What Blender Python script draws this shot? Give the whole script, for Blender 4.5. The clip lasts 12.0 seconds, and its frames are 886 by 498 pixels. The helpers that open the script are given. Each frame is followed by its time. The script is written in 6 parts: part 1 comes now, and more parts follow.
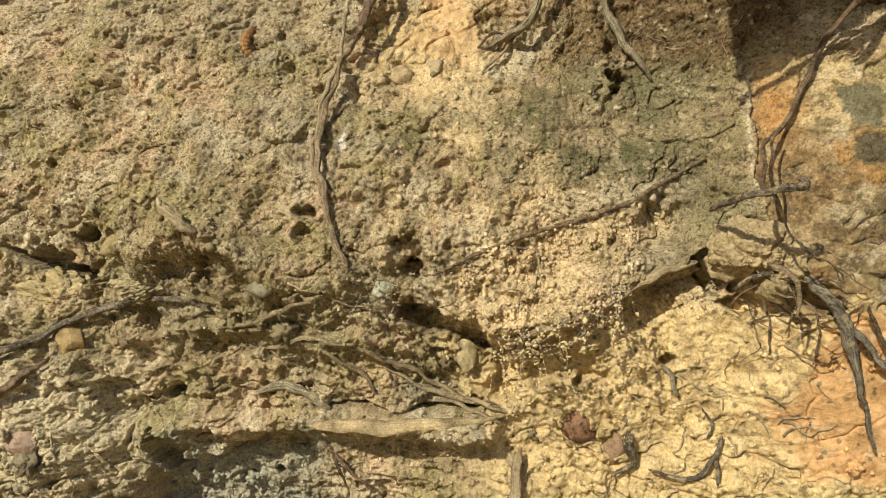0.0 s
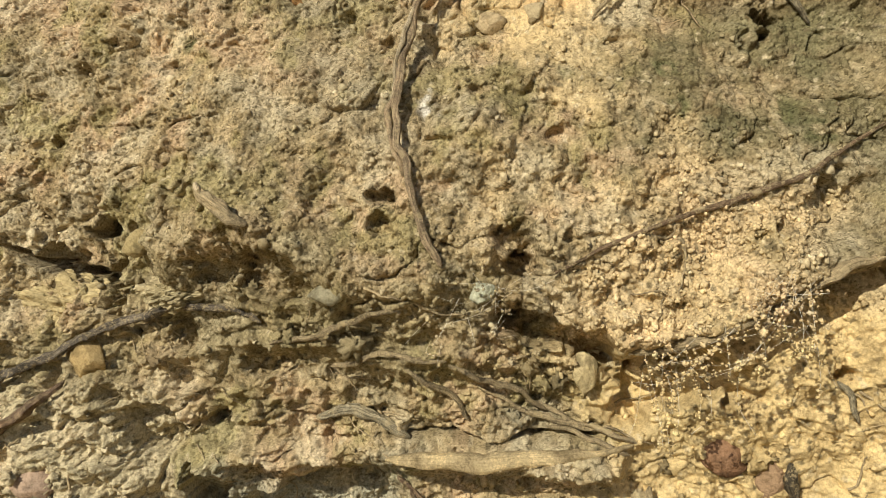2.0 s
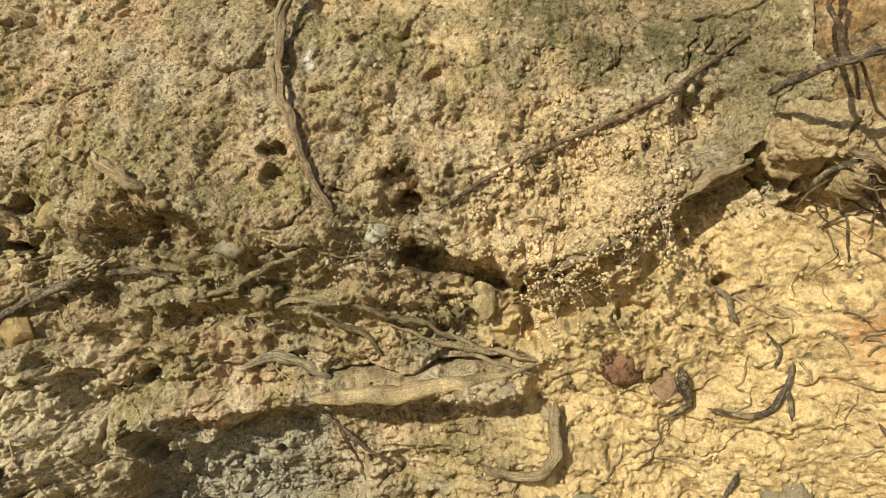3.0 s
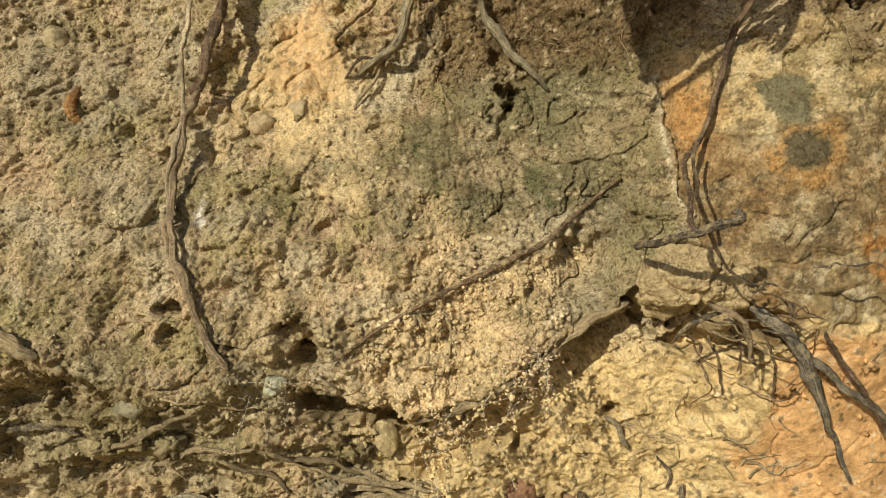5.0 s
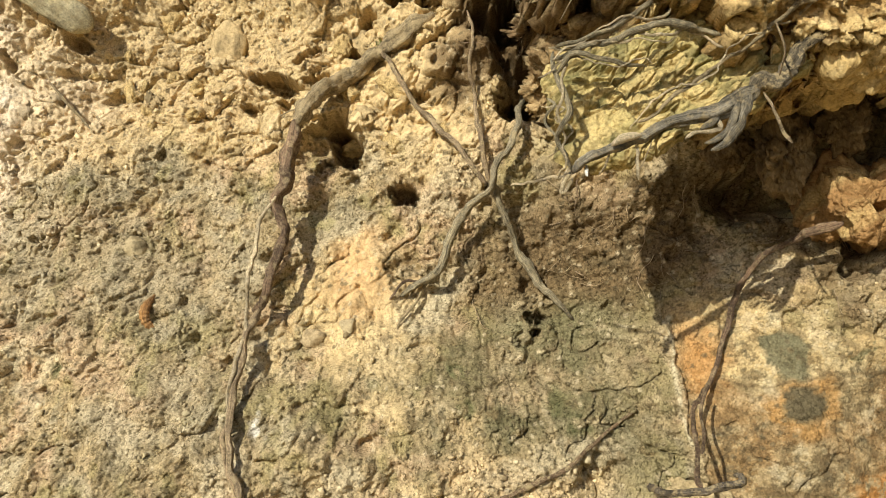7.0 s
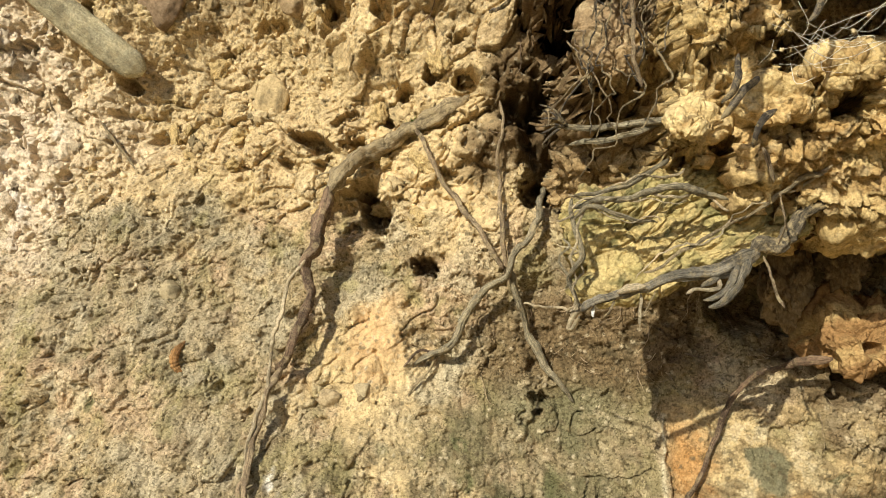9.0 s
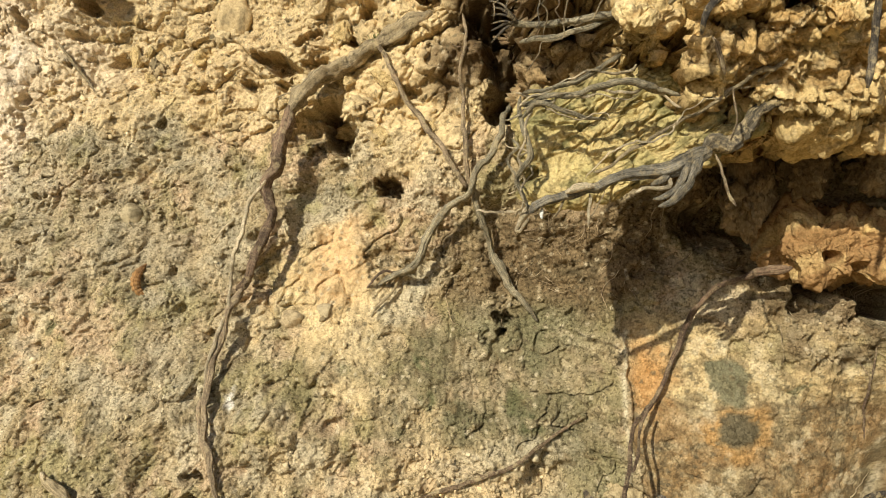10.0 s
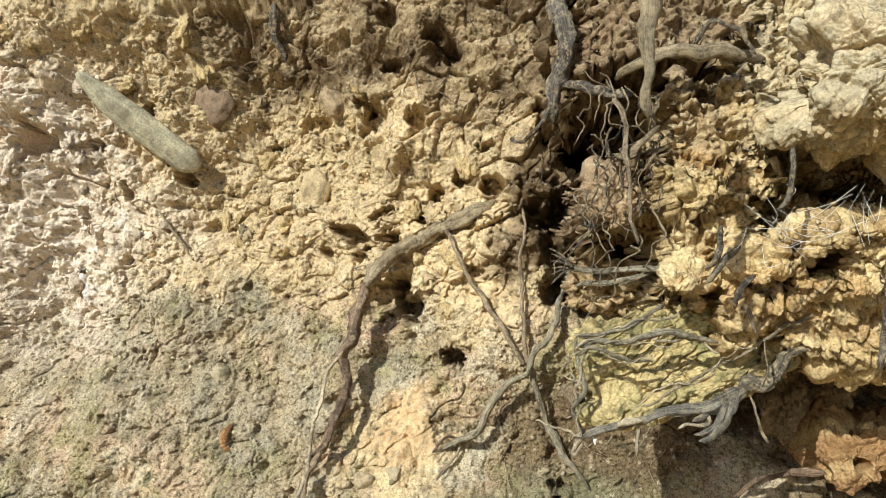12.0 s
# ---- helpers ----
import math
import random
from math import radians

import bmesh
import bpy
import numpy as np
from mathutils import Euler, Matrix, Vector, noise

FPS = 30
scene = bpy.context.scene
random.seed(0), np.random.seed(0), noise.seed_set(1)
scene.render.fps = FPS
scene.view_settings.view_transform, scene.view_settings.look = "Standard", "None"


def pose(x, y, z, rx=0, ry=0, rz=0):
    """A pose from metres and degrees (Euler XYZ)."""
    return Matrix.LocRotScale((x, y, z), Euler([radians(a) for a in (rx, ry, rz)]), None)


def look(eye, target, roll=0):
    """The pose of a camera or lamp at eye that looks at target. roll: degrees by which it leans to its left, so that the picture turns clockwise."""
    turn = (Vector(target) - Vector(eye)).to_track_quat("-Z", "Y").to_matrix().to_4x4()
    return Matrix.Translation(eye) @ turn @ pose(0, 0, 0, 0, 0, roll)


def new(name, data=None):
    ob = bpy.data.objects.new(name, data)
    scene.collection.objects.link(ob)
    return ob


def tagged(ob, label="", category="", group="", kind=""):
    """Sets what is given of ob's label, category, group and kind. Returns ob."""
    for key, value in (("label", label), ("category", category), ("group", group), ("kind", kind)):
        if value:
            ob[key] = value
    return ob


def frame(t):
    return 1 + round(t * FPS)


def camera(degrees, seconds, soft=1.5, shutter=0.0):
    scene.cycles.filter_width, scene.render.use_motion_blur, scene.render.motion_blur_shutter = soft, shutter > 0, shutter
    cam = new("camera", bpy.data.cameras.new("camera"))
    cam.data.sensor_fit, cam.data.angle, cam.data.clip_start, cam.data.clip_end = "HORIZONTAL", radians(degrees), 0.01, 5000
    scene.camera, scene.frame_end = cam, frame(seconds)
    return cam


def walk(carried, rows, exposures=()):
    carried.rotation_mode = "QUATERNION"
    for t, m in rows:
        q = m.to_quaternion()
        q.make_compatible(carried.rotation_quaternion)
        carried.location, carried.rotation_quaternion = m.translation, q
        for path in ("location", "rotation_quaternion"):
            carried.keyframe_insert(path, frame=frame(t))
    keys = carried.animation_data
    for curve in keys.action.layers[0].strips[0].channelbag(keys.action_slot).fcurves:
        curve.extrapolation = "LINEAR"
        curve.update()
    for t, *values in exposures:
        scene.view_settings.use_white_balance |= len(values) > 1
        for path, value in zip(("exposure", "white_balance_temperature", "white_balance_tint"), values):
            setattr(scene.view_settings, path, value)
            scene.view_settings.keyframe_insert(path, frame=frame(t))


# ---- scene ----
cam = camera(57.4, 12.0, 0.8)
PATH = [
    (0, (0.039, 0.036, 0.913), (-0.118, 2.03, 0.891), -0.3),
    (0.5, (0.025, 0.047, 0.907), (-0.135, 2.04, 0.89), -3.0),
    (1, (0.014, 0.089, 0.902), (-0.139, 2.083, 0.876), -2.4),
    (1.5, (-0.001, 0.111, 0.909), (-0.172, 2.103, 0.914), -1.5),
    (2, (-0.01, 0.114, 0.918), (-0.172, 2.106, 0.843), -1.4),
    (2.5, (0.008, 0.111, 0.909), (-0.126, 2.099, 0.737), -3.2),
    (2.7, (0.025, 0.106, 0.91), (-0.114, 2.094, 0.739), -5.0),
    (4.3, (0.027, 0.088, 0.895), (-0.068, 2.074, 0.686), -8.4),
    (4.5, (0.041, 0.09, 0.911), (-0.01, 2.079, 0.714), -8.5),
    (5, (0.056, 0.093, 0.954), (0.055, 2.089, 0.829), -9.0),
    (5.5, (0.058, 0.083, 0.976), (0.096, 2.08, 0.873), -8.2),
    (6, (0.065, 0.069, 0.979), (0.126, 2.067, 0.902), -7.9),
    (6.5, (0.069, 0.063, 0.983), (0.113, 2.062, 0.986), -9.0),
    (7, (0.057, 0.054, 1.006), (0.041, 2.049, 1.152), -6.7),
    (7.5, (0.051, 0.061, 1.022), (0.046, 2.055, 1.171), -4.4),
    (7.7, (0.052, 0.053, 1.036), (0.056, 2.049, 1.172), -3.8),
    (9.3, (0.066, 0.027, 1.055), (-0.006, 2.024, 1.126), -1.6),
    (9.5, (0.07, 0.027, 1.051), (0.001, 2.026, 1.09), -1.8),
    (10, (0.079, 0.035, 1.036), (0.014, 2.034, 1.021), -2.0),
    (10.5, (0.079, 0.03, 1.048), (-0.006, 2.028, 1.056), -2.3),
    (11, (0.072, 0.009, 1.072), (-0.063, 2.003, 1.147), -2.0),
    (11.5, (0.077, -0.001, 1.091), (-0.077, 1.99, 1.208), -1.4),
    (12, (0.075, -0.011, 1.101), (-0.102, 1.977, 1.229), -1.2),
]
# exposure over the walk
EXPOSURES = [(0, 0.0, 6350, 10), (1, 0.02, 6300, 10), (2.5, 0.04, 6350, 10), (4.5, -0.17, 6550, 10), (5.5, -0.02, 6450, 10), (6.5, 0.24, 6200, 10), (10.5, 0.21, 6200, 10), (11.2, 0.26, 5950, 11), (12, 0.27, 5350, 10)]
walk(cam, [(t, look(eye, target, roll)) for t, eye, target, roll in PATH], EXPOSURES)

# ---- sky and sun: low, from behind the camera's left shoulder ----
SUN_WAY = Vector((0.50, 1.0, -0.62)).normalized()
world = bpy.data.worlds.new("sky")
scene.world = world
world.use_nodes = True
wn = world.node_tree.nodes
sky = wn.new("ShaderNodeTexSky")
sky.sky_type, sky.sun_disc = "NISHITA", False
sky.sun_elevation = math.asin(-SUN_WAY.z)
sky.sun_rotation = math.atan2(-SUN_WAY.x, -SUN_WAY.y)
world.node_tree.links.new(sky.outputs[0], wn["Background"].inputs[0])
wn["Background"].inputs[1].default_value = 0.10
sun = new("sun", bpy.data.lights.new("sun", "SUN"))
sun.data.energy, sun.data.angle, sun.data.color = 5.0, radians(0.6), (1.0, 0.955, 0.80)
sun.matrix_world = look(-4 * SUN_WAY, (0, 0, 0))

# ---- noise on arrays ----
GRADS = {}


def grad_table(seed):
    if seed not in GRADS:
        a = np.random.default_rng(seed).random((256, 256)) * 2 * np.pi
        GRADS[seed] = (np.cos(a).astype(np.float32), np.sin(a).astype(np.float32))
    return GRADS[seed]


def perlin(x, y, seed):
    gx, gy = grad_table(seed)
    ix, iy = np.floor(x).astype(np.int64), np.floor(y).astype(np.int64)
    fx, fy = (x - ix).astype(np.float32), (y - iy).astype(np.float32)
    u, v = fx * fx * fx * (fx * (fx * 6 - 15) + 10), fy * fy * fy * (fy * (fy * 6 - 15) + 10)

    def corner(a, b):
        i, j = (ix + a) & 255, (iy + b) & 255
        return gx[i, j] * (fx - a) + gy[i, j] * (fy - b)
    low = corner(0, 0) * (1 - u) + corner(1, 0) * u
    high = corner(0, 1) * (1 - u) + corner(1, 1) * u
    return (low * (1 - v) + high * v) * 1.5


def fbm(x, y, size, octaves, seed, gain=0.5):
    total, amp = 0, 1.0
    for k in range(octaves):
        total = total + amp * perlin(x / size + 13.7 * k, y / size - 7.1 * k, seed + k)
        size, amp = size / 2.03, amp * gain
    return total


def cells(x, y, size, seed):
    """Distance to the nearest and the second nearest seed of a jittered lattice, and that nearest cell's random number."""
    r = np.random.default_rng(seed)
    jx, jy, jr = r.random((256, 256), dtype=np.float32), r.random((256, 256), dtype=np.float32), r.random((256, 256), dtype=np.float32)
    u, v = x / size, y / size
    ix, iy = np.floor(u).astype(np.int64), np.floor(v).astype(np.int64)
    near = np.full(u.shape, 9.0, np.float32)
    second, which = near.copy(), np.zeros(u.shape, np.float32)
    for a in (-1, 0, 1):
        for b in (-1, 0, 1):
            i, j = (ix + a) & 255, (iy + b) & 255
            d = np.hypot(ix + a + jx[i, j] - u, iy + b + jy[i, j] - v).astype(np.float32)
            closer = d < near
            second = np.where(closer, near, np.minimum(second, d))
            which = np.where(closer, jr[i, j], which)
            near = np.where(closer, d, near)
    return near, second, which


def facets(x, y, size, seed):
    """Flat-faced blocks: each cell of a jittered lattice is a tilted plane with a random height."""
    r = np.random.default_rng(seed)
    jx, jy, jr, tx, ty = [r.random((256, 256), dtype=np.float32) for _ in range(5)]
    u, v = x / size, y / size
    ix, iy = np.floor(u).astype(np.int64), np.floor(v).astype(np.int64)
    near = np.full(u.shape, 9.0, np.float32)
    second, high = near.copy(), np.zeros(u.shape, np.float32)
    for a in (-1, 0, 1):
        for b in (-1, 0, 1):
            i, j = (ix + a) & 255, (iy + b) & 255
            dx, dy = ix + a + jx[i, j] - u, iy + b + jy[i, j] - v
            d = np.hypot(dx, dy).astype(np.float32)
            closer = d < near
            second = np.where(closer, near, np.minimum(second, d))
            high = np.where(closer, jr[i, j] - 0.5 + 1.3 * ((tx[i, j] - 0.5) * dx + (ty[i, j] - 0.35) * dy), high)
            near = np.where(closer, d, near)
    return high.astype(np.float32), (second - near)


PERM = np.random.default_rng(77).permutation(256)
DIRS = np.random.default_rng(78).normal(size=(256, 3)).astype(np.float32)
DIRS /= np.linalg.norm(DIRS, axis=1, keepdims=True)
JIT = np.random.default_rng(79).random((256, 4)).astype(np.float32)


def lattice(i, j, k):
    return PERM[(PERM[(PERM[i & 255] + j) & 255] + k) & 255]


def perlin3(p):
    i = np.floor(p).astype(np.int64)
    f = (p - i).astype(np.float32)
    u = f * f * f * (f * (f * 6 - 15) + 10)
    total = 0
    for a in (0, 1):
        for b in (0, 1):
            for c in (0, 1):
                g = DIRS[lattice(i[..., 0] + a, i[..., 1] + b, i[..., 2] + c)]
                w = (u[..., 0] if a else 1 - u[..., 0]) * (u[..., 1] if b else 1 - u[..., 1]) * (u[..., 2] if c else 1 - u[..., 2])
                total = total + w * (g * (f - np.array([a, b, c], np.float32))).sum(-1)
    return total * 1.6


def fbm3(p, size, octaves, shift=0.0, gain=0.5):
    total, amp = 0, 1.0
    for k in range(octaves):
        total = total + amp * perlin3(p / size + shift + 9.3 * k)
        size, amp = size / 2.03, amp * gain
    return total


def cells3(p, size, shift=0.0):
    q = p / size + shift
    i = np.floor(q).astype(np.int64)
    near = np.full(q.shape[:-1], 9.0, np.float32)
    second, which = near.copy(), np.zeros(near.shape, np.float32)
    for a in (-1, 0, 1):
        for b in (-1, 0, 1):
            for c in (-1, 0, 1):
                j = JIT[lattice(i[..., 0] + a, i[..., 1] + b, i[..., 2] + c)]
                d = np.linalg.norm(i + np.array([a, b, c]) + j[..., :3] - q, axis=-1).astype(np.float32)
                closer = d < near
                second = np.where(closer, near, np.minimum(second, d))
                which = np.where(closer, j[..., 3], which)
                near = np.where(closer, d, near)
    return near, second, which


def step(a, b, v):
    t = np.clip((v - a) / (b - a), 0, 1)
    return t * t * (3 - 2 * t)


def spot(x, z, cx, cz, rx, rz, turn=0.0, edge=0.5):
    """1 inside an ellipse, falling to 0 at its rim over the share edge of its radius."""
    c, s = math.cos(radians(turn)), math.sin(radians(turn))
    u, v = ((x - cx) * c + (z - cz) * s) / rx, (-(x - cx) * s + (z - cz) * c) / rz
    return 1 - step(1 - edge, 1, np.hypot(u, v))


def along(x, z, points):
    """Distance to a broken line and the share of its length at the nearest place."""
    best, where = np.full(np.shape(x), 9.0), np.zeros(np.shape(x))
    n = len(points) - 1
    for k in range(n):
        (ax, az), (bx, bz) = points[k], points[k + 1]
        dx, dz = bx - ax, bz - az
        t = np.clip(((x - ax) * dx + (z - az) * dz) / (dx * dx + dz * dz), 0, 1)
        d = np.hypot(x - ax - t * dx, z - az - t * dz)
        where = np.where(d < best, (k + t) / n, where)
        best = np.minimum(best, d)
    return best, where


# ---- the bank's form ----
FORMS = [
    (-0.225, 0.914, 0.236, 0.150, -0.038), (-0.038, 1.149, 0.228, 0.146, 0.072), (0.116, 1.002, 0.092, 0.090, 0.025),
    (0.156, 1.019, 0.198, 0.199, -0.013), (-0.230, 0.793, 0.067, 0.080, -0.049), (-0.055, 0.920, 0.136, 0.063, -0.038),
    (0.190, 0.943, 0.068, 0.248, -0.045), (-0.078, 1.244, 0.088, 0.110, 0.063), (-0.239, 1.102, 0.068, 0.077, 0.053),
    (0.054, 0.872, 0.063, 0.203, -0.019), (0.268, 1.073, 0.073, 0.081, -0.045), (0.155, 1.002, 0.157, 0.065, 0.021),
    (-0.205, 1.225, 0.075, 0.065, 0.026), (-0.200, 0.895, 0.030, 0.030, 0.012), (0.212, 1.036, 0.050, 0.027, 0.034),
]


def base(x, z):
    """How far behind the line y = 0 the smooth bank stands."""
    y = 0.4463 - 0.1568 * np.clip(x, -1, 1) - 0.1925 * (z - 1) * np.exp(-((z - 1) / 0.5) ** 2)
    for cx, cz, rx, rz, d in FORMS:
        y = y + d * np.exp(-((x - cx) / rx) ** 2 - ((z - cz) / rz) ** 2)
    return y


def zones(x, z):
    """Where each kind of soil lies, some with painted shade: shares from 0 to 1."""
    w = fbm(x, z, 0.05, 4, 300) * 0.022
    v = fbm(x, z, 0.04, 4, 320) * 0.022
    a, b = x + w, z + v
    zone = {}
    slab = step(0.150, 0.156, a * 0.35 + x * 0.65 - 0.02 * (z - 0.95)) * (1 - step(0.986, 1.0, b - 0.12 * (np.clip(x, -1, 0.2) - 0.16) + 0.20 * np.clip(x - 0.205, 0, 0.1))) * step(0.880, 0.888, b - 0.12 * np.clip(x - 0.2, 0, 1) + 0.25 * np.clip(x - 0.2, -1, 0))
    zone["slab"] = slab * (1 - spot(a, b, 0.150, 0.895, 0.03, 0.025))
    zone["algae"] = np.maximum(spot(a, b, 0.078, 0.960, 0.095, 0.060, 10, 0.75), 0.55 * spot(a, b, 0.03, 0.975, 0.04, 0.03, 0, 0.9))
    zone["upper"] = step(1.075, 1.115, b + 0.12 * x)
    zone["lower"] = (1 - step(0.885, 0.905, b - 0.05 * x)) * (1 - step(0.03, 0.075, a))
    zone["hollow"] = spot(a, b, -0.115, 0.765, 0.075, 0.055, 0, 0.6)
    zone["yellow"] = np.clip(step(0.02, 0.06, a + 0.35 * (b - 0.8) + 0.9 * np.clip(0.808 - b, 0, 0.08)) * (1 - step(0.862, 0.900, b - 0.25 * (x - 0.1))), 0, 1)
    zone["peach"] = np.maximum(spot(a, b, 0.195, 0.842, 0.046, 0.040, 0, 0.3), 0.6 * spot(a, b, 0.008, 1.027, 0.036, 0.026, 30, 0.9))
    zone["grainy"] = np.maximum(spot(a, b, 0.055, 0.895, 0.062, 0.032, 25, 0.6), 0.7 * spot(a, b, 0.045, 0.93, 0.05, 0.025, 10, 0.8))
    # brown soil, spread further to cover shade around the overhang
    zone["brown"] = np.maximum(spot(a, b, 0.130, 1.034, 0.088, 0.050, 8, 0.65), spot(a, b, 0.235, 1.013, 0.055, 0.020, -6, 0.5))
    # dark humus soil, which also stands in for the shade of the recess
    zone["humus_shade"] = np.maximum(0.5 * spot(a, b, 0.155, 1.030, 0.030, 0.024, 0, 0.8), spot(a, b, 0.112, 1.155, 0.052, 0.080, 0, 0.5))
    zone["humus_shade"] = np.maximum(zone["humus_shade"], (0.5 + 0.5 * step(-0.3, 0.3, fbm(x, z, 0.035, 3, 330))) * step(1.208, 1.255, b + 0.15 * x + 0.25 * np.clip(-x - 0.10, -1, 0) * 0) * step(-0.15, -0.10, a))
    zone["damp"] = np.maximum(spot(a, b, -0.10, 0.890, 0.12, 0.05, -6, 0.7), 0.9 * spot(a, b, 0.112, 0.921, 0.022, 0.022, 20, 0.6))
    zone["pink"] = np.maximum(spot(a, b, -0.250, 1.17, 0.10, 0.15, 0, 0.7), 0.5 * spot(a, b, -0.17, 1.16, 0.06, 0.05, 0, 0.8))
    zone["grey"] = np.maximum(0.8 * spot(a, b, -0.125, 1.05, 0.12, 0.06, -10, 0.9), 0.5 * spot(a, b, -0.07, 0.98, 0.09, 0.05, 0, 0.9))
    zone["fresh"] = np.maximum(spot(a, b, -0.002, 1.012, 0.036, 0.048, -14, 0.45), spot(a, b, 0.035, 1.130, 0.058, 0.050, 25, 0.4))
    zone["fresh"] = np.maximum(zone["fresh"], 0.8 * spot(a, b, 0.012, 0.985, 0.02, 0.02, 0, 0.6))
    return zone


HOLES = []


def hole(x, z, rx, rz, depth, turn=0, rim=0.42):
    HOLES.append((x, z, rx, rz, depth, turn, rim))


# burrows and hollows: place, half width, half height, depth
hole(0.036, 1.067, 0.0065, 0.006, 0.030)
hole(0.0270, 1.1680, 0.0052, 0.0050, 0.026)
hole(0.0170, 1.1550, 0.0060, 0.0040, 0.020)
hole(-0.0060, 1.1430, 0.0085, 0.0050, 0.026)
hole(-0.0300, 1.1440, 0.0150, 0.0055, 0.028, -25)
hole(-0.0230, 1.1330, 0.0065, 0.0060, 0.022)
hole(-0.0010, 1.1040, 0.0190, 0.0170, 0.022, 30, 0.7)
hole(0.0060, 1.1010, 0.0085, 0.0140, 0.038, 25)
hole(-0.004, 1.088, 0.008, 0.004, 0.012, 15)
hole(-0.089, 1.212, 0.0085, 0.0035, 0.018, 8)
hole(-0.1500, 1.1890, 0.0080, 0.0050, 0.022, -40)
hole(-0.158, 1.199, 0.005, 0.003, 0.010)
hole(-0.190, 1.180, 0.004, 0.007, 0.014)
hole(-0.209, 1.211, 0.005, 0.006, 0.016)
hole(-0.2480, 1.2140, 0.0160, 0.0130, 0.030)
hole(-0.171, 1.236, 0.004, 0.004, 0.012)
hole(-0.021, 1.231, 0.005, 0.006, 0.016)
hole(0.002, 1.275, 0.006, 0.006, 0.014)
hole(0.095, 0.996, 0.0050, 0.003, 0.014)
hole(0.094, 0.989, 0.0028, 0.0022, 0.010)
hole(0.112, 1.198, 0.020, 0.016, 0.060, 0, 0.25)
hole(0.124, 1.182, 0.016, 0.016, 0.060, 0, 0.25)
hole(-0.058, 0.927, 0.0055, 0.0035, 0.012)
hole(-0.058, 0.916, 0.0045, 0.0045, 0.008)
hole(-0.007, 0.909, 0.0075, 0.0055, 0.009)
hole(-0.006, 0.900, 0.0060, 0.0045, 0.016)
hole(-0.183, 0.917, 0.009, 0.0050, 0.018)
hole(-0.190, 0.896, 0.017, 0.0032, 0.020, -14)
hole(-0.141, 0.831, 0.006, 0.003, 0.014)
hole(-0.155, 0.827, 0.007, 0.002, 0.012, 25)
hole(-0.091, 0.781, 0.003, 0.0028, 0.012)
hole(0.116, 0.855, 0.0042, 0.0028, 0.014)
hole(-0.104, 0.897, 0.015, 0.010, 0.012)
hole(-0.130, 0.899, 0.011, 0.008, 0.010)
hole(-0.151, 0.873, 0.007, 0.009, 0.007)
hole(-0.116, 0.858, 0.009, 0.008, 0.008)
hole(0.006, 0.874, 0.026, 0.009, 0.026, -22)
hole(0.052, 0.848, 0.030, 0.014, 0.016, 15)
hole(-0.106, 0.768, 0.054, 0.040, 0.020, 4, 0.3)
hole(-0.183, 0.904, 0.0022, 0.016, 0.016, 6)
hole(-0.205, 0.905, 0.010, 0.006, 0.016)
hole(0.112, 0.920, 0.022, 0.016, 0.010, 25, 0.8)
hole(0.128, 0.905, 0.006, 0.004, 0.014, 30)
hole(0.133, 0.897, 0.006, 0.010, 0.016, 0)
hole(0.118, 1.140, 0.034, 0.050, 0.050, -6, 0.5)
hole(0.100, 1.105, 0.012, 0.010, 0.030)
hole(0.157, 0.886, 0.022, 0.007, 0.018, 5)
hole(-0.168, 0.828, 0.015, 0.012, 0.012, -30, 0.5)
hole(-0.148, 0.796, 0.008, 0.012, 0.022, 0, 0.25)
hole(-0.208, 0.900, 0.020, 0.0030, 0.018, -24)
hole(-0.1775, 0.894, 0.0026, 0.020, 0.014, 4)
hole(-0.06, 1.225, 0.012, 0.005, 0.010, 10)
hole(-0.053, 0.845, 0.010, 0.006, 0.005)
hole(0.225, 1.052, 0.050, 0.024, 0.045, 5)
# hollow added to deepen the shade under the rusty clod
hole(0.243, 1.006, 0.034, 0.009, 0.030, -8)
hole(-0.012, 1.160, 0.009, 0.004, 0.014, 20)
hole(-0.045, 1.132, 0.008, 0.003, 0.010, -20)
hole(0.050, 1.118, 0.006, 0.003, 0.010, 15)
hole(0.0283, 1.2580, 0.0055, 0.0045, 0.020)
hole(0.0176, 1.2120, 0.0055, 0.0065, 0.016)
hole(-0.0150, 1.2230, 0.0085, 0.0090, 0.022)
hole(-0.0196, 1.2130, 0.0060, 0.0050, 0.020)
hole(0.0437, 1.1760, 0.0055, 0.0060, 0.022)
hole(0.0624, 1.1690, 0.0075, 0.0055, 0.024)
hole(0.0598, 1.1920, 0.0060, 0.0030, 0.014)
hole(0.0400, 1.2480, 0.0060, 0.0080, 0.018)
hole(0.0020, 1.2480, 0.0075, 0.0040, 0.016)
hole(-0.2100, 1.1480, 0.0040, 0.0090, 0.014)
hole(-0.2230, 1.1650, 0.0035, 0.0080, 0.012, 10)

LEDGE = [(-0.15, 0.806), (-0.128, 0.816), (-0.105, 0.811), (-0.068, 0.817), (-0.02, 0.816), (0.03, 0.817)]
RIDGE = [(-0.148, 0.903), (-0.121, 0.921), (-0.103, 0.912), (-0.085, 0.900), (-0.055, 0.889)]
LOGCRACK = [(-0.062, 0.8270), (-0.050, 0.8262), (-0.036, 0.8268), (-0.020, 0.8258), (-0.004, 0.8272), (0.010, 0.8275), (0.024, 0.8290)]
STRATA = [(-0.03, 0.865), (-0.06, 0.860), (-0.09, 0.868), (-0.12, 0.868), (-0.16, 0.860)]
SHELF = [(0.131, 0.9046), (0.122, 0.9031), (0.103, 0.8958), (0.086, 0.8861), (0.067, 0.8764), (0.050, 0.8707), (0.033, 0.8667)]


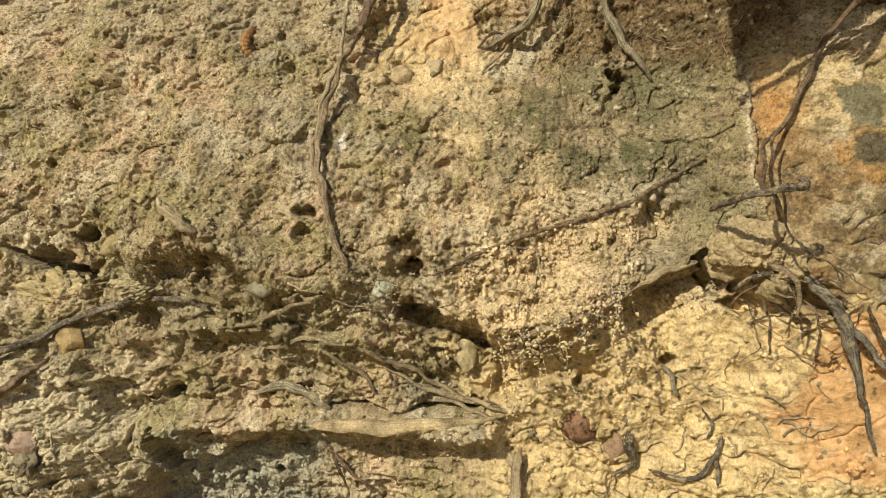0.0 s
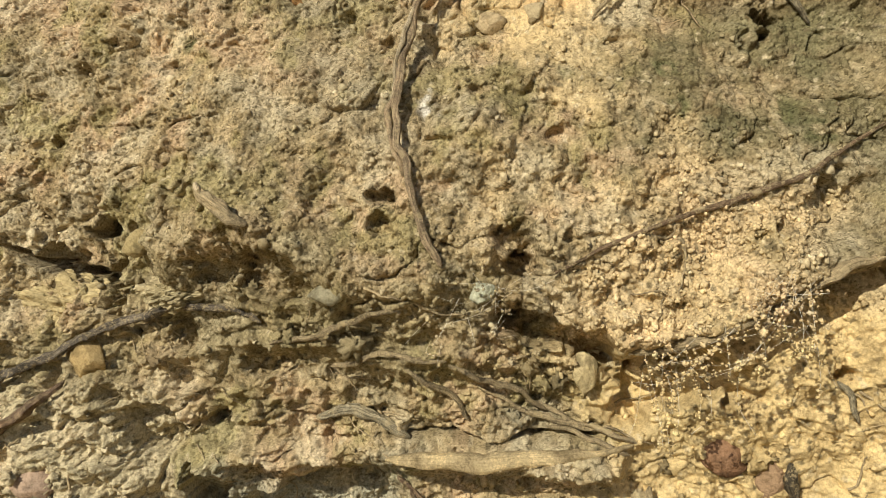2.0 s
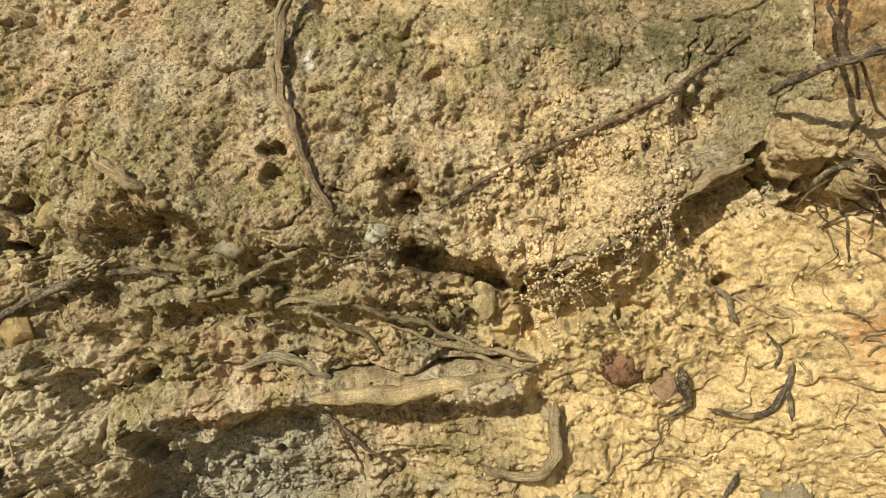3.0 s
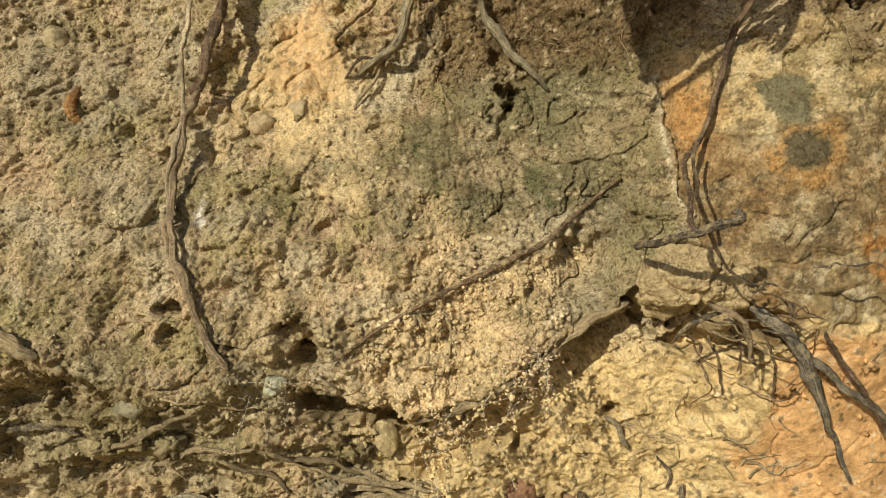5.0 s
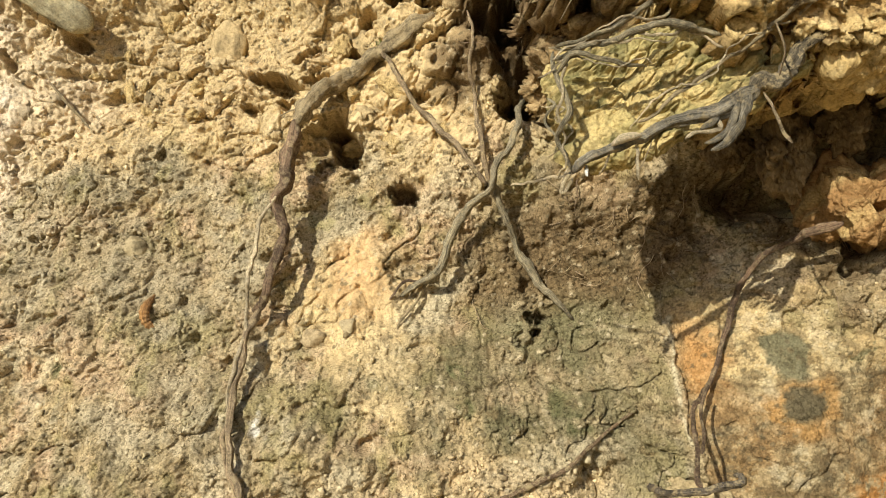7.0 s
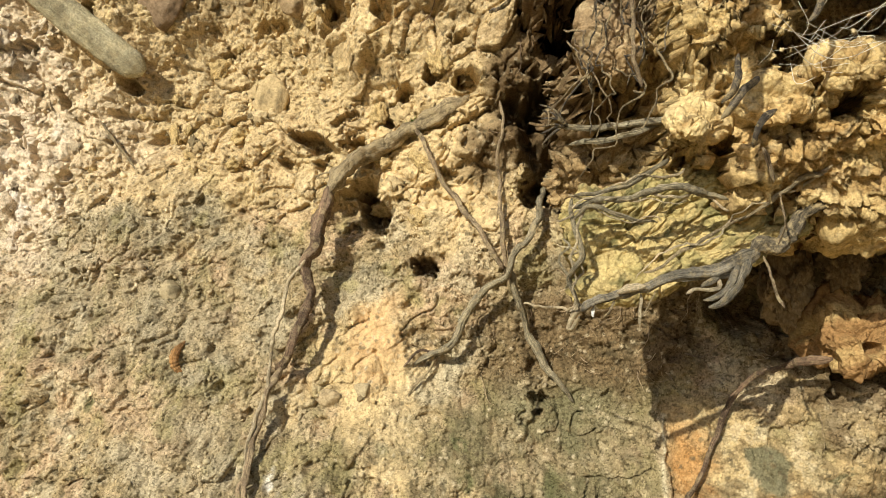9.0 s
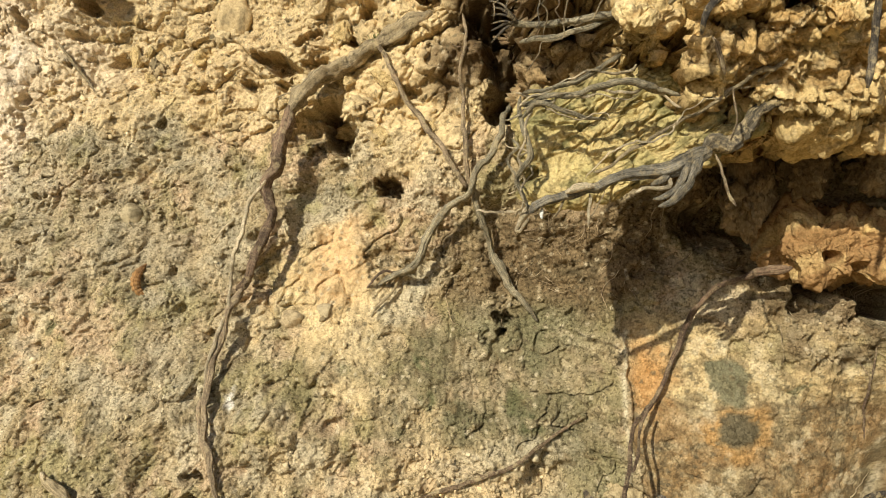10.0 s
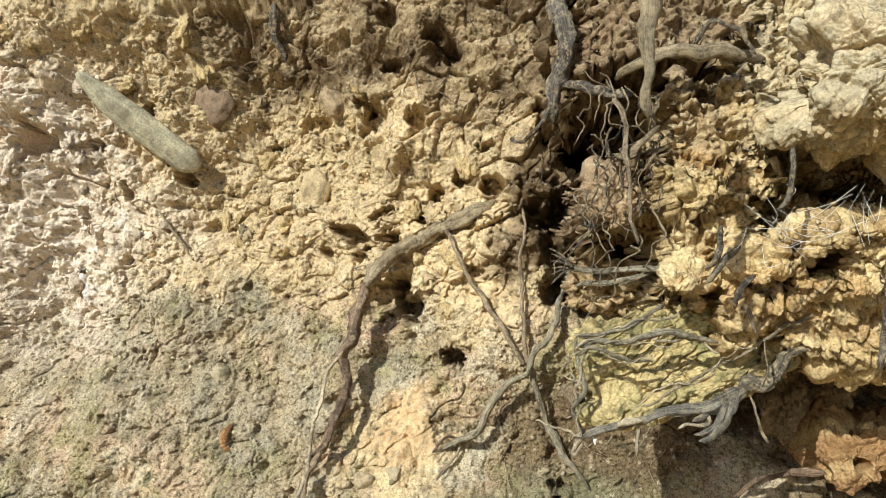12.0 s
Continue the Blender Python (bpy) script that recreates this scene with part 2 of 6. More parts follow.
PILLAR = [(0.0235, 1.2640), (0.0190, 1.2330), (0.0100, 1.2150), (0.0010, 1.1950)]
GROOVE = [(-0.0100, 1.0700), (-0.0160, 1.0400), (-0.0270, 1.0150), (-0.0360, 0.9900), (-0.0400, 0.9600)]


def relief(x, z, zone):
    """How far the soil stands proud of the smooth bank."""
    wx, wz = fbm(x, z, 0.022, 3, 40) * 0.0028, fbm(x, z, 0.022, 3, 50) * 0.0028
    a, b = x + wx, z + wz
    smooth = np.clip(0.85 * zone["slab"] + 0.18 * zone["algae"] + 0.85 * zone["peach"] * (1 - 0.7 * step(0.93, 0.96, z)) + 0.45 * zone["fresh"] * (1 - step(1.04, 1.06, z)), 0, 0.88)
    rough = 0.92 * (1 - smooth) * (1 - 0.25 * zone["upper"] - 0.10 * zone["lower"] - 0.10 * zone["damp"] - 0.30 * zone["yellow"])
    h = fbm(x, z, 0.07, 4, 60) * 0.0085 * (1 - 0.5 * smooth) * (1 + 0.3 * zone["upper"])
    # lumps with creases between them
    for size, amp, seed in ((0.034, 0.0060, 64), (0.013, 0.0030, 66)):
        n = np.abs(fbm(a, b, size, 3, seed, 0.45))
        h += (n - 0.3) * amp * 0.45 * rough * (1 - 0.6 * zone["fresh"]) * (1 - 0.55 * zone["upper"] - 0.3 * zone["pink"] * (1 - zone["upper"]))
    # blocky clods of three sizes, in patches
    for size, amp, seed in ((0.021, 0.0050, 90), (0.0105, 0.0032, 91), (0.0052, 0.0020, 92)):
        f1, f2, r = cells(a, b, size, seed)
        mask = step(0.05, 0.55, fbm(x, z, size * 5, 3, seed + 20) + 0.55 * zone["upper"] + 0.25 * zone["lower"] + 0.35 * zone["grainy"] * (size < 0.006))
        h += ((r - 0.45) * step(0.02, 0.16, f2 - f1) + 0.35 * (0.5 - f1) - 0.4 * np.exp(-((f2 - f1) / 0.06) ** 2)) * amp * rough * mask * (1 - 0.60 * zone["upper"])
    # flat fracture faces with open joints
    for size, amp, seed in ((0.026, 0.0085, 101), (0.011, 0.0048, 102), (0.0048, 0.0020, 103)):
        f, gap = facets(a, b * 1.25, size, seed)
        mask = np.clip(0.15 + 0.55 * zone["upper"] + 0.8 * zone["fresh"] * step(1.04, 1.06, z) + 0.06 * zone["yellow"] + 0.15 * zone["lower"], 0, 1) * step(-0.35, 0.3, fbm(x, z, size * 4, 3, seed + 20))
        h += (f - 0.55 * np.exp(-(gap / 0.07) ** 2)) * amp * mask * (1 - smooth) * (1 - 0.3 * zone["pink"])
    # ragged ledges
    for size, levels, amp, seed in ((0.034, 6, 0.0046, 201), (0.012, 4, 0.0024, 206)):
        n = fbm(a, b + 0.8 * (b - 0.80) * (1 - step(0.80, 0.92, b)), size, 4, seed, 0.55) * levels
        low = np.floor(n)
        h += ((low + step(0.72, 1.0, n - low)) / levels) * amp * (1 - 0.9 * smooth) * (1 - 0.6 * zone["yellow"]) * step(-0.5, 0.2, fbm(x, z, 0.06, 2, seed + 5) + 0.3)
    # grains and crumbs
    h += fbm(a, b, 0.0085, 4, 70, 0.68) * 0.0019 * rough * (1 - 0.3 * zone["upper"])
    f1, f2, r = cells(x + 0.2 * wx, z + 0.2 * wz, 0.0030, 93)
    h += ((0.75 - f1) * (0.4 + r)) * 0.0019 * (0.15 + 0.85 * (1 - smooth)) * (1 - 0.75 * np.clip(zone["upper"] + zone["fresh"], 0, 1)) * (0.35 + 0.9 * zone["grainy"] + 0.5 * step(-0.1, 0.4, fbm(x, z, 0.03, 2, 96)))
    # scattered pits and open cracks
    f1, f2, r = cells(a, b, 0.016, 95)
    h -= (1 - step(0.10, 0.14 + 0.25 * (r - 0.84) / 0.16, f1)) * (r > 0.88) * 0.0060 * rough
    n = perlin(a / 0.034, b / 0.026, 140) + 0.3 * perlin(a / 0.011, b / 0.009, 141)
    h -= np.exp(-(n / 0.03) ** 2) * 0.0040 * step(0.0, 0.5, fbm(x, z, 0.07, 2, 150) + 0.1 * zone["upper"]) * (1 - 0.6 * smooth)
    # soil layers under the roots
    n = fbm(a, b * 3.2, 0.05, 4, 160)
    h += (0.5 - np.abs(n)) * 0.0045 * np.maximum(zone["lower"], 0.0) * (1 - zone["hollow"])
    # wrinkled clay
    n = fbm(a * 0.7 + 0.3 * b, b * 1.3 - 0.2 * a, 0.026, 3, 170)
    h += (0.35 - np.abs(n)) * 0.0016 * zone["yellow"] * (1 - zone["slab"])
    # buried root, ledge, shelf and ridge
    d, s = along(x, z, LEDGE)
    h += 0.014 * np.exp(-(d / 0.0085) ** 2)
    h -= 0.006 * step(0.0, 0.004, 0.812 - z) * np.exp(-((z - 0.806) / 0.012) ** 2) * (1 - step(0.02, 0.05, x)) * step(-0.15, -0.12, x)
    d, s = along(x + 0.5 * wx, z + 0.8 * wz, LOGCRACK)
    h -= 0.009 * np.exp(-(d / 0.0010) ** 2)
    d, s = along(a, b, RIDGE)
    h += 0.008 * np.exp(-(d / 0.012) ** 2)
    d, s = along(a, b, STRATA)
    h += 0.006 * np.exp(-(d / 0.004) ** 2)
    d, s = along(x + 0.3 * wx, z + 0.3 * wz, SHELF)
    h += 0.015 * np.exp(-(d / 0.018) ** 2) * step(-0.006, 0.004, z - np.interp(x, [0.03, 0.067, 0.103, 0.131], [0.8655, 0.8750, 0.8945, 0.9035]))
    h -= 0.014 * step(0, 0.003, np.interp(x, [0.03, 0.067, 0.103, 0.131], [0.8625, 0.8720, 0.8915, 0.9005]) - z) * np.exp(-(d / 0.018) ** 2) * step(0.01, 0.03, x) * (1 - step(0.115, 0.13, x))
    # a pale pillar of firm clay, and an added groove beside the long root
    d, s = along(a, b, PILLAR)
    h += 0.010 * (1 - step(0.005, 0.013, d))
    # the groove is shaped in to widen the root's cast shadow
    d, s = along(a, b, GROOVE)
    h -= 0.006 * np.exp(-(d / 0.008) ** 2)
    # the sandstone slab stands behind a sharp edge
    h -= 0.004 * np.exp(-((zone["slab"] - 0.5) / 0.3) ** 2) * step(0.0, 0.02, 0.17 - x)
    n = perlin(a / 0.05, b / 0.02, 180)
    h -= zone["slab"] * np.exp(-(n / 0.010) ** 2) * 0.0004 * step(0.0, 0.4, fbm(x, z, 0.03, 2, 188))
    h += zone["slab"] * (fbm(x, z, 0.05, 3, 185, 0.5) * 0.0030 + fbm(x, z, 0.011, 5, 187, 0.7) * 0.0006 + fbm(x, z, 0.0035, 3, 191, 0.7) * 0.0003 + 0.0007 * step(0.05, 0.20, fbm(x, z, 0.03, 4, 189, 0.6)))
    for cx, cz, rx, rz, depth, turn, rim in HOLES:
        near = (np.abs(x - cx) < 2.2 * max(rx, rz)) & (np.abs(z - cz) < 2.2 * max(rx, rz))
        if near.any():
            q = fbm(x[near], z[near], max(rx, rz) * 1.2, 4, 200, 0.65) * max(rx, rz) * 0.34
            h[near] -= depth * spot(x[near] + q, z[near] - q, cx, cz, rx * 1.15, rz * 1.15, turn, rim)
    return h


def tint(c, other, share):
    return c + (np.array(other, np.float32) - c) * np.clip(share, 0, 1)[..., None]


def pigment(x, z, zone):
    """The soil's own colour, plus shade painted around the overhang."""
    n1, n2 = fbm(x, z, 0.06, 4, 400), fbm(x, z, 0.02, 4, 410)
    c = np.empty(x.shape + (3,), np.float32)
    c[...] = (0.43, 0.335, 0.19)
    c = tint(c, (0.52, 0.40, 0.225), step(0.0, 0.7, n1))
    c = tint(c, (0.29, 0.215, 0.115), 0.8 * step(0.1, 0.8, n2))
    n5 = fbm(x + 0.3 * z, z, 0.028, 4, 405, 0.6)
    c = tint(c, (0.25, 0.205, 0.12), 0.6 * step(0.05, 0.6, n5))
    c = tint(c, (0.60, 0.475, 0.29), 0.6 * step(0.1, 0.6, -n5))
    n7, n8 = fbm(x, z, 0.045, 4, 406, 0.6), fbm(x, z, 0.038, 4, 409, 0.6)
    c = tint(c, (0.60, 0.43, 0.27), 0.65 * step(0.1, 0.6, n7))
    c = tint(c, (0.40, 0.37, 0.27), 0.45 * step(0.1, 0.6, -n7))
    c = tint(c, (0.36, 0.31, 0.14), 0.6 * step(0.15, 0.6, n8))
    c = tint(c, (0.62, 0.53, 0.36), 0.6 * step(0.2, 0.6, -n8))
    c = tint(c, (0.72, 0.54, 0.265), 0.88 * zone["yellow"])
    c = tint(c, (0.50, 0.375, 0.19), 0.5 * zone["yellow"] * step(0.05, 0.4, n5 + 0.5 * n2))
    c = tint(c, (0.66, 0.495, 0.265), 0.75 * zone["upper"])
    c = tint(c, (0.36, 0.305, 0.205), 0.75 * zone["grey"])
    c = tint(c, (0.68, 0.51, 0.27), 0.85 * zone["fresh"])
    d, _ = along(x + 0.006 * n2, z + 0.006 * n5, PILLAR)
    c = tint(c, (0.70, 0.53, 0.29), 0.85 * (1 - step(0.008, 0.016, d)))
    c = tint(c, (0.185, 0.16, 0.088), 0.80 * zone["algae"] * (0.45 + 0.55 * step(-0.4, 0.3, n8 + 0.6 * n2)))
    c = tint(c, (0.165, 0.155, 0.085), 0.6 * zone["algae"] * step(0.15, 0.7, n2))
    c = tint(c, (0.25, 0.21, 0.118), 0.6 * zone["damp"])
    c = tint(c, (0.32, 0.26, 0.14), 0.6 * zone["lower"] * step(-0.3, 0.5, n1))
    c = tint(c, (0.62, 0.53, 0.35), 0.85 * spot(x + 0.02 * n2, z + 0.02 * n1, -0.205, 0.82, 0.06, 0.06, 0, 0.5))
    c = tint(c, (0.38, 0.365, 0.285), 0.85 * zone["hollow"])
    c = tint(c, (0.82, 0.675, 0.505), 0.9 * zone["pink"])
    c = tint(c, (0.63, 0.365, 0.16), 0.9 * zone["peach"])
    c = tint(c, (0.70, 0.53, 0.30), 0.8 * zone["grainy"])
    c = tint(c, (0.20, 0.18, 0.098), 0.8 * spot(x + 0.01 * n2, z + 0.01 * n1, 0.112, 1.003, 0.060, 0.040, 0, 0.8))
    # brown stained soil, darkened to carry the overhang's shade past its cast edge
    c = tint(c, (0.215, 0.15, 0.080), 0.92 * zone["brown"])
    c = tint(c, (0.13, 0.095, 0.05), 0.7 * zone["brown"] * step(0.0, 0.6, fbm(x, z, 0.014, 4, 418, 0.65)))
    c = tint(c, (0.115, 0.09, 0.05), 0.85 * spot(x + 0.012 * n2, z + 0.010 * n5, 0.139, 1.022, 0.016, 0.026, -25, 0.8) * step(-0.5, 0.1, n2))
    # humus, with the recess's shade put into this dark tint
    c = tint(c, (0.12, 0.075, 0.037), 0.9 * zone["humus_shade"])
    # sandstone: rust, cream and lichen
    s = zone["slab"]
    n3 = fbm(x, z, 0.035, 4, 420)
    n6 = fbm(x, z, 0.010, 5, 421, 0.7)
    u, w = x + 0.006 * n2 + 0.003 * n6, z + 0.006 * n3 + 0.003 * n6
    c = tint(c, (0.285, 0.19, 0.09), s)
    c = tint(c, (0.185, 0.145, 0.082), s * 0.8 * step(0.05, 0.18, fbm(x, z, 0.018, 7, 428, 0.75)))
    n9 = fbm(x, z, 0.0055, 5, 431, 0.75)
    c = tint(c, (0.13, 0.098, 0.055), s * 0.65 * step(0.12, 0.30, n9 + 0.4 * n3))
    c = tint(c, (0.44, 0.35, 0.20), s * 0.55 * step(0.16, 0.34, -n9 + 0.4 * n2))
    cream = step(0.9565, 0.9640, w + 0.10 * np.clip(0.172 - x, 0, 0.05))
    c = tint(c, (0.57, 0.43, 0.22), s * 0.9 * np.clip(cream - 0.6 * spot(u, w, 0.235, 0.950, 0.03, 0.02, 0, 0.8), 0, 1))
    c = tint(c, (0.47, 0.38, 0.215), s * (0.35 + 0.5 * cream) * step(0.15, 0.3, fbm(x, z, 0.022, 7, 423, 0.75)))
    c = tint(c, (0.16, 0.115, 0.06), s * 0.65 * step(0.15, 0.32, n6))
    c = tint(c, (0.58, 0.49, 0.32), s * 0.5 * step(0.25, 0.42, -n6) * step(-0.2, 0.3, n3))
    c = tint(c, (0.48, 0.225, 0.065), s * np.maximum(0.9 * spot(u, w, 0.226, 0.909, 0.027, 0.0115, -8, 0.5) * step(-0.6, -0.2, n6 + n9), 0.7 * spot(u, w, 0.158, 0.970, 0.016, 0.024, 0, 0.9)))
    c = tint(c, (0.30, 0.225, 0.11), s * 0.8 * spot(u, w, 0.205, 0.894, 0.030, 0.012, -15, 0.6) * step(-0.5, 0.1, n6))
    c = tint(c, (0.38, 0.21, 0.08), s * 0.32 * (1 - 0.7 * cream) * step(-0.1, 0.5, fbm(x, z, 0.03, 4, 424, 0.6)))
    ring = spot(u, w, 0.192, 0.951, 0.017, 0.0135, 0, 0.5)
    c = tint(c, (0.46, 0.25, 0.08), s * 0.75 * ring)
    c = tint(c, (0.33, 0.25, 0.13), s * 0.6 * spot(u, w, 0.192, 0.951, 0.012, 0.010, 0, 0.6))
    c = tint(c, (0.100, 0.088, 0.055), s * 0.90 * spot(x + 0.002 * n6 + 0.001 * n9, z + 0.002 * n2, 0.193, 0.951, 0.0095, 0.0090, 0, 0.3))
    c = tint(c, (0.150, 0.142, 0.085), s * 0.88 * spot(x + 0.002 * n6 + 0.001 * n9, z + 0.002 * n2, 0.1915, 0.971, 0.0095, 0.0125, 0, 0.22))
    c = tint(c, (0.19, 0.18, 0.10), s * 0.8 * spot(u + 0.002 * n9, w, 0.2155, 0.966, 0.005, 0.0035, 0, 0.5))
    c = tint(c, (0.20, 0.15, 0.10), s * 0.7 * spot(u, w, 0.230, 0.988, 0.012, 0.009, 0, 0.9) * step(-0.1, 0.4, n6))
    crack, _ = along(x + 0.002 * n2, z + 0.003 * n3, [(0.165, 0.9615), (0.180, 0.9600), (0.200, 0.9610), (0.225, 0.9585), (0.250, 0.9600)])
    c = tint(c, (0.16, 0.11, 0.055), s * 0.7 * np.exp(-(crack / 0.0006) ** 2))
    edge, _ = along(x + 0.001 * n2, z, [(0.1535, 0.990), (0.1515, 0.975), (0.1490, 0.958), (0.1495, 0.935)])
    c = tint(c, (0.66, 0.58, 0.40), 0.8 * np.exp(-(edge / 0.0009) ** 2))
    # flecks: dark grit, pale lime, rust
    n4 = fbm(x, z, 0.008, 3, 430)
    c = tint(c, (0.20, 0.14, 0.07), 0.55 * step(0.45, 0.9, n4) * (1 - 0.8 * zone["peach"]))
    c = tint(c, (0.62, 0.51, 0.32), 0.45 * step(0.45, 0.9, -n4) * (1 - s))
    f1, f2, r = cells(x, z, 0.0022, 440)
    c = tint(c, (0.15, 0.12, 0.07), (r > 0.93) * (f1 < 0.5) * 0.7)
    c = tint(c, (0.66, 0.56, 0.38), (r < 0.05) * (f1 < 0.45) * 0.5 * (1 - s))
    for cx, cz, rx, rz in ((-0.1527, 0.9972, 0.006, 0.006), (0.0561, 0.9577, 0.006, 0.007), (0.0976, 0.9582, 0.010, 0.012), (0.0534, 0.9792, 0.006, 0.006), (0.108, 0.945, 0.008, 0.010)):
        c = tint(c, (0.10, 0.115, 0.05), 0.7 * spot(x + 0.004 * n2, z + 0.004 * n5, cx, cz, rx, rz, 0, 0.8) * step(-0.4, 0.2, n4))
    salt = np.maximum(spot(x + 0.01 * n2, z + 0.006 * n5, -0.2285, 1.125, 0.016, 0.035, 10, 0.8), 0.6 * spot(x + 0.01 * n2, z, -0.20, 1.16, 0.03, 0.02, 0, 0.9))
    c = tint(c, (0.84, 0.77, 0.69), 0.8 * salt * step(-0.2, 0.35, n2))
    lime = spot(x + 0.004 * n2, z + 0.006 * n3, -0.040, 0.962, 0.004, 0.010, 10, 0.8)
    c = tint(c, (0.78, 0.74, 0.66), 0.9 * lime * step(-0.1, 0.25, n4))
    return np.clip(0.955 * c * (1 + 0.10 * fbm(x, z, 0.003, 2, 450))[..., None], 0.01, 0.9)


# ---- materials ----
def material(name, rough=0.9, spec=0.25):
    m = bpy.data.materials.new(name)
    m.use_nodes = True
    b = m.node_tree.nodes["Principled BSDF"]
    b.inputs["Roughness"].default_value, b.inputs["Specular IOR Level"].default_value = rough, spec
    return m, m.node_tree.nodes, m.node_tree.links, b


def mix_colour(nodes, links, kind, share, a, b):
    n = nodes.new("ShaderNodeMix")
    n.data_type, n.blend_type = "RGBA", kind
    for socket, value in ((n.inputs[0], share), (n.inputs[6], a), (n.inputs[7], b)):
        if hasattr(value, "links"):
            links.new(value, socket)
        else:
            socket.default_value = value
    return n.outputs[2]


def noise_node(nodes, links, vector, scale, detail=4, rough=0.6):
    n = nodes.new("ShaderNodeTexNoise")
    n.inputs["Scale"].default_value, n.inputs["Detail"].default_value, n.inputs["Roughness"].default_value = scale, detail, rough
    links.new(vector, n.inputs["Vector"])
    return n.outputs["Fac"]


def ramp(nodes, links, fac, *stops):
    n = nodes.new("ShaderNodeValToRGB")
    while len(n.color_ramp.elements) < len(stops):
        n.color_ramp.elements.new(0.5)
    for e, (p, c) in zip(n.color_ramp.elements, stops):
        e.position, e.color = p, (*c, 1)
    links.new(fac, n.inputs[0])
    return n.outputs[0]


def soil_material(name, grain=520, depth=0.0013):
    """Dry sandy clay: the pigment of the mesh, grains and fine relief on it."""
    m, nodes, links, b = material(name, 1.0, 0.04)
    place = nodes.new("ShaderNodeTexCoord").outputs["Object"]
    col = nodes.new("ShaderNodeAttribute")
    col.attribute_name = "pigment"
    fine = noise_node(nodes, links, place, grain, 5, 0.7)
    shade = ramp(nodes, links, fine, (0.3, (0.62, 0.59, 0.55)), (0.5, (1, 1, 1)), (0.72, (1.16, 1.15, 1.12)))
    c = mix_colour(nodes, links, "MULTIPLY", 0.85, col.outputs["Color"], shade)
    bend = nodes.new("ShaderNodeVectorMath")
    bend.operation = "MULTIPLY_ADD"
    wide = nodes.new("ShaderNodeTexNoise")
    wide.inputs["Scale"].default_value = grain * 1.3
    links.new(place, wide.inputs["Vector"])
    links.new(wide.outputs["Color"], bend.inputs[0])
    bend.inputs[1].default_value = (0.0005, 0.0005, 0.0005)
    links.new(place, bend.inputs[2])
    crumb = nodes.new("ShaderNodeTexVoronoi")
    crumb.inputs["Scale"].default_value = grain * 1.9
    links.new(bend.outputs[0], crumb.inputs["Vector"])
    grit = crumb.outputs["Distance"]
    own = nodes.new("ShaderNodeSeparateColor")
    links.new(crumb.outputs["Color"], own.inputs[0])
    shade = ramp(nodes, links, own.outputs[0], (0.0, (0.42, 0.40, 0.36)), (0.28, (0.95, 0.94, 0.92)), (0.8, (1.06, 1.05, 1.04)), (1.0, (1.2, 1.19, 1.17)))
    amount = nodes.new("ShaderNodeAttribute")
    amount.attribute_name = "grit"
    much = amount.outputs["Fac"]
    c = mix_colour(nodes, links, "MULTIPLY", much, c, shade)
    shade = ramp(nodes, links, grit, (0.25, (1.02, 1.02, 1.02)), (0.85, (0.72, 0.71, 0.68)))
    c = mix_colour(nodes, links, "MULTIPLY", much, c, shade)
    speck = noise_node(nodes, links, place, grain * 3.4, 2, 0.6)
    shade = ramp(nodes, links, speck, (0.32, (0.55, 0.53, 0.50)), (0.46, (1, 1, 1)), (0.70, (1.10, 1.09, 1.08)))
    c = mix_colour(nodes, links, "MULTIPLY", 0.35, c, shade)
    mid = noise_node(nodes, links, place, grain / 5, 4)
    shade = ramp(nodes, links, mid, (0.35, (0.8, 0.78, 0.74)), (0.65, (1.15, 1.13, 1.1)))
    c = mix_colour(nodes, links, "MULTIPLY", 0.7, c, shade)
    links.new(c, b.inputs["Base Color"])
    bump = nodes.new("ShaderNodeBump")
    bump.inputs["Strength"].default_value, bump.inputs["Distance"].default_value = 0.9, depth
    links.new(fine, bump.inputs["Height"])
    bump2 = nodes.new("ShaderNodeBump")
    links.new(much, bump2.inputs["Strength"])
    bump2.inputs["Distance"].default_value = depth * 0.20
    bump2.invert = True
    links.new(grit, bump2.inputs["Height"])
    links.new(bump.outputs[0], bump2.inputs["Normal"])
    links.new(bump2.outputs[0], b.inputs["Normal"])
    return m


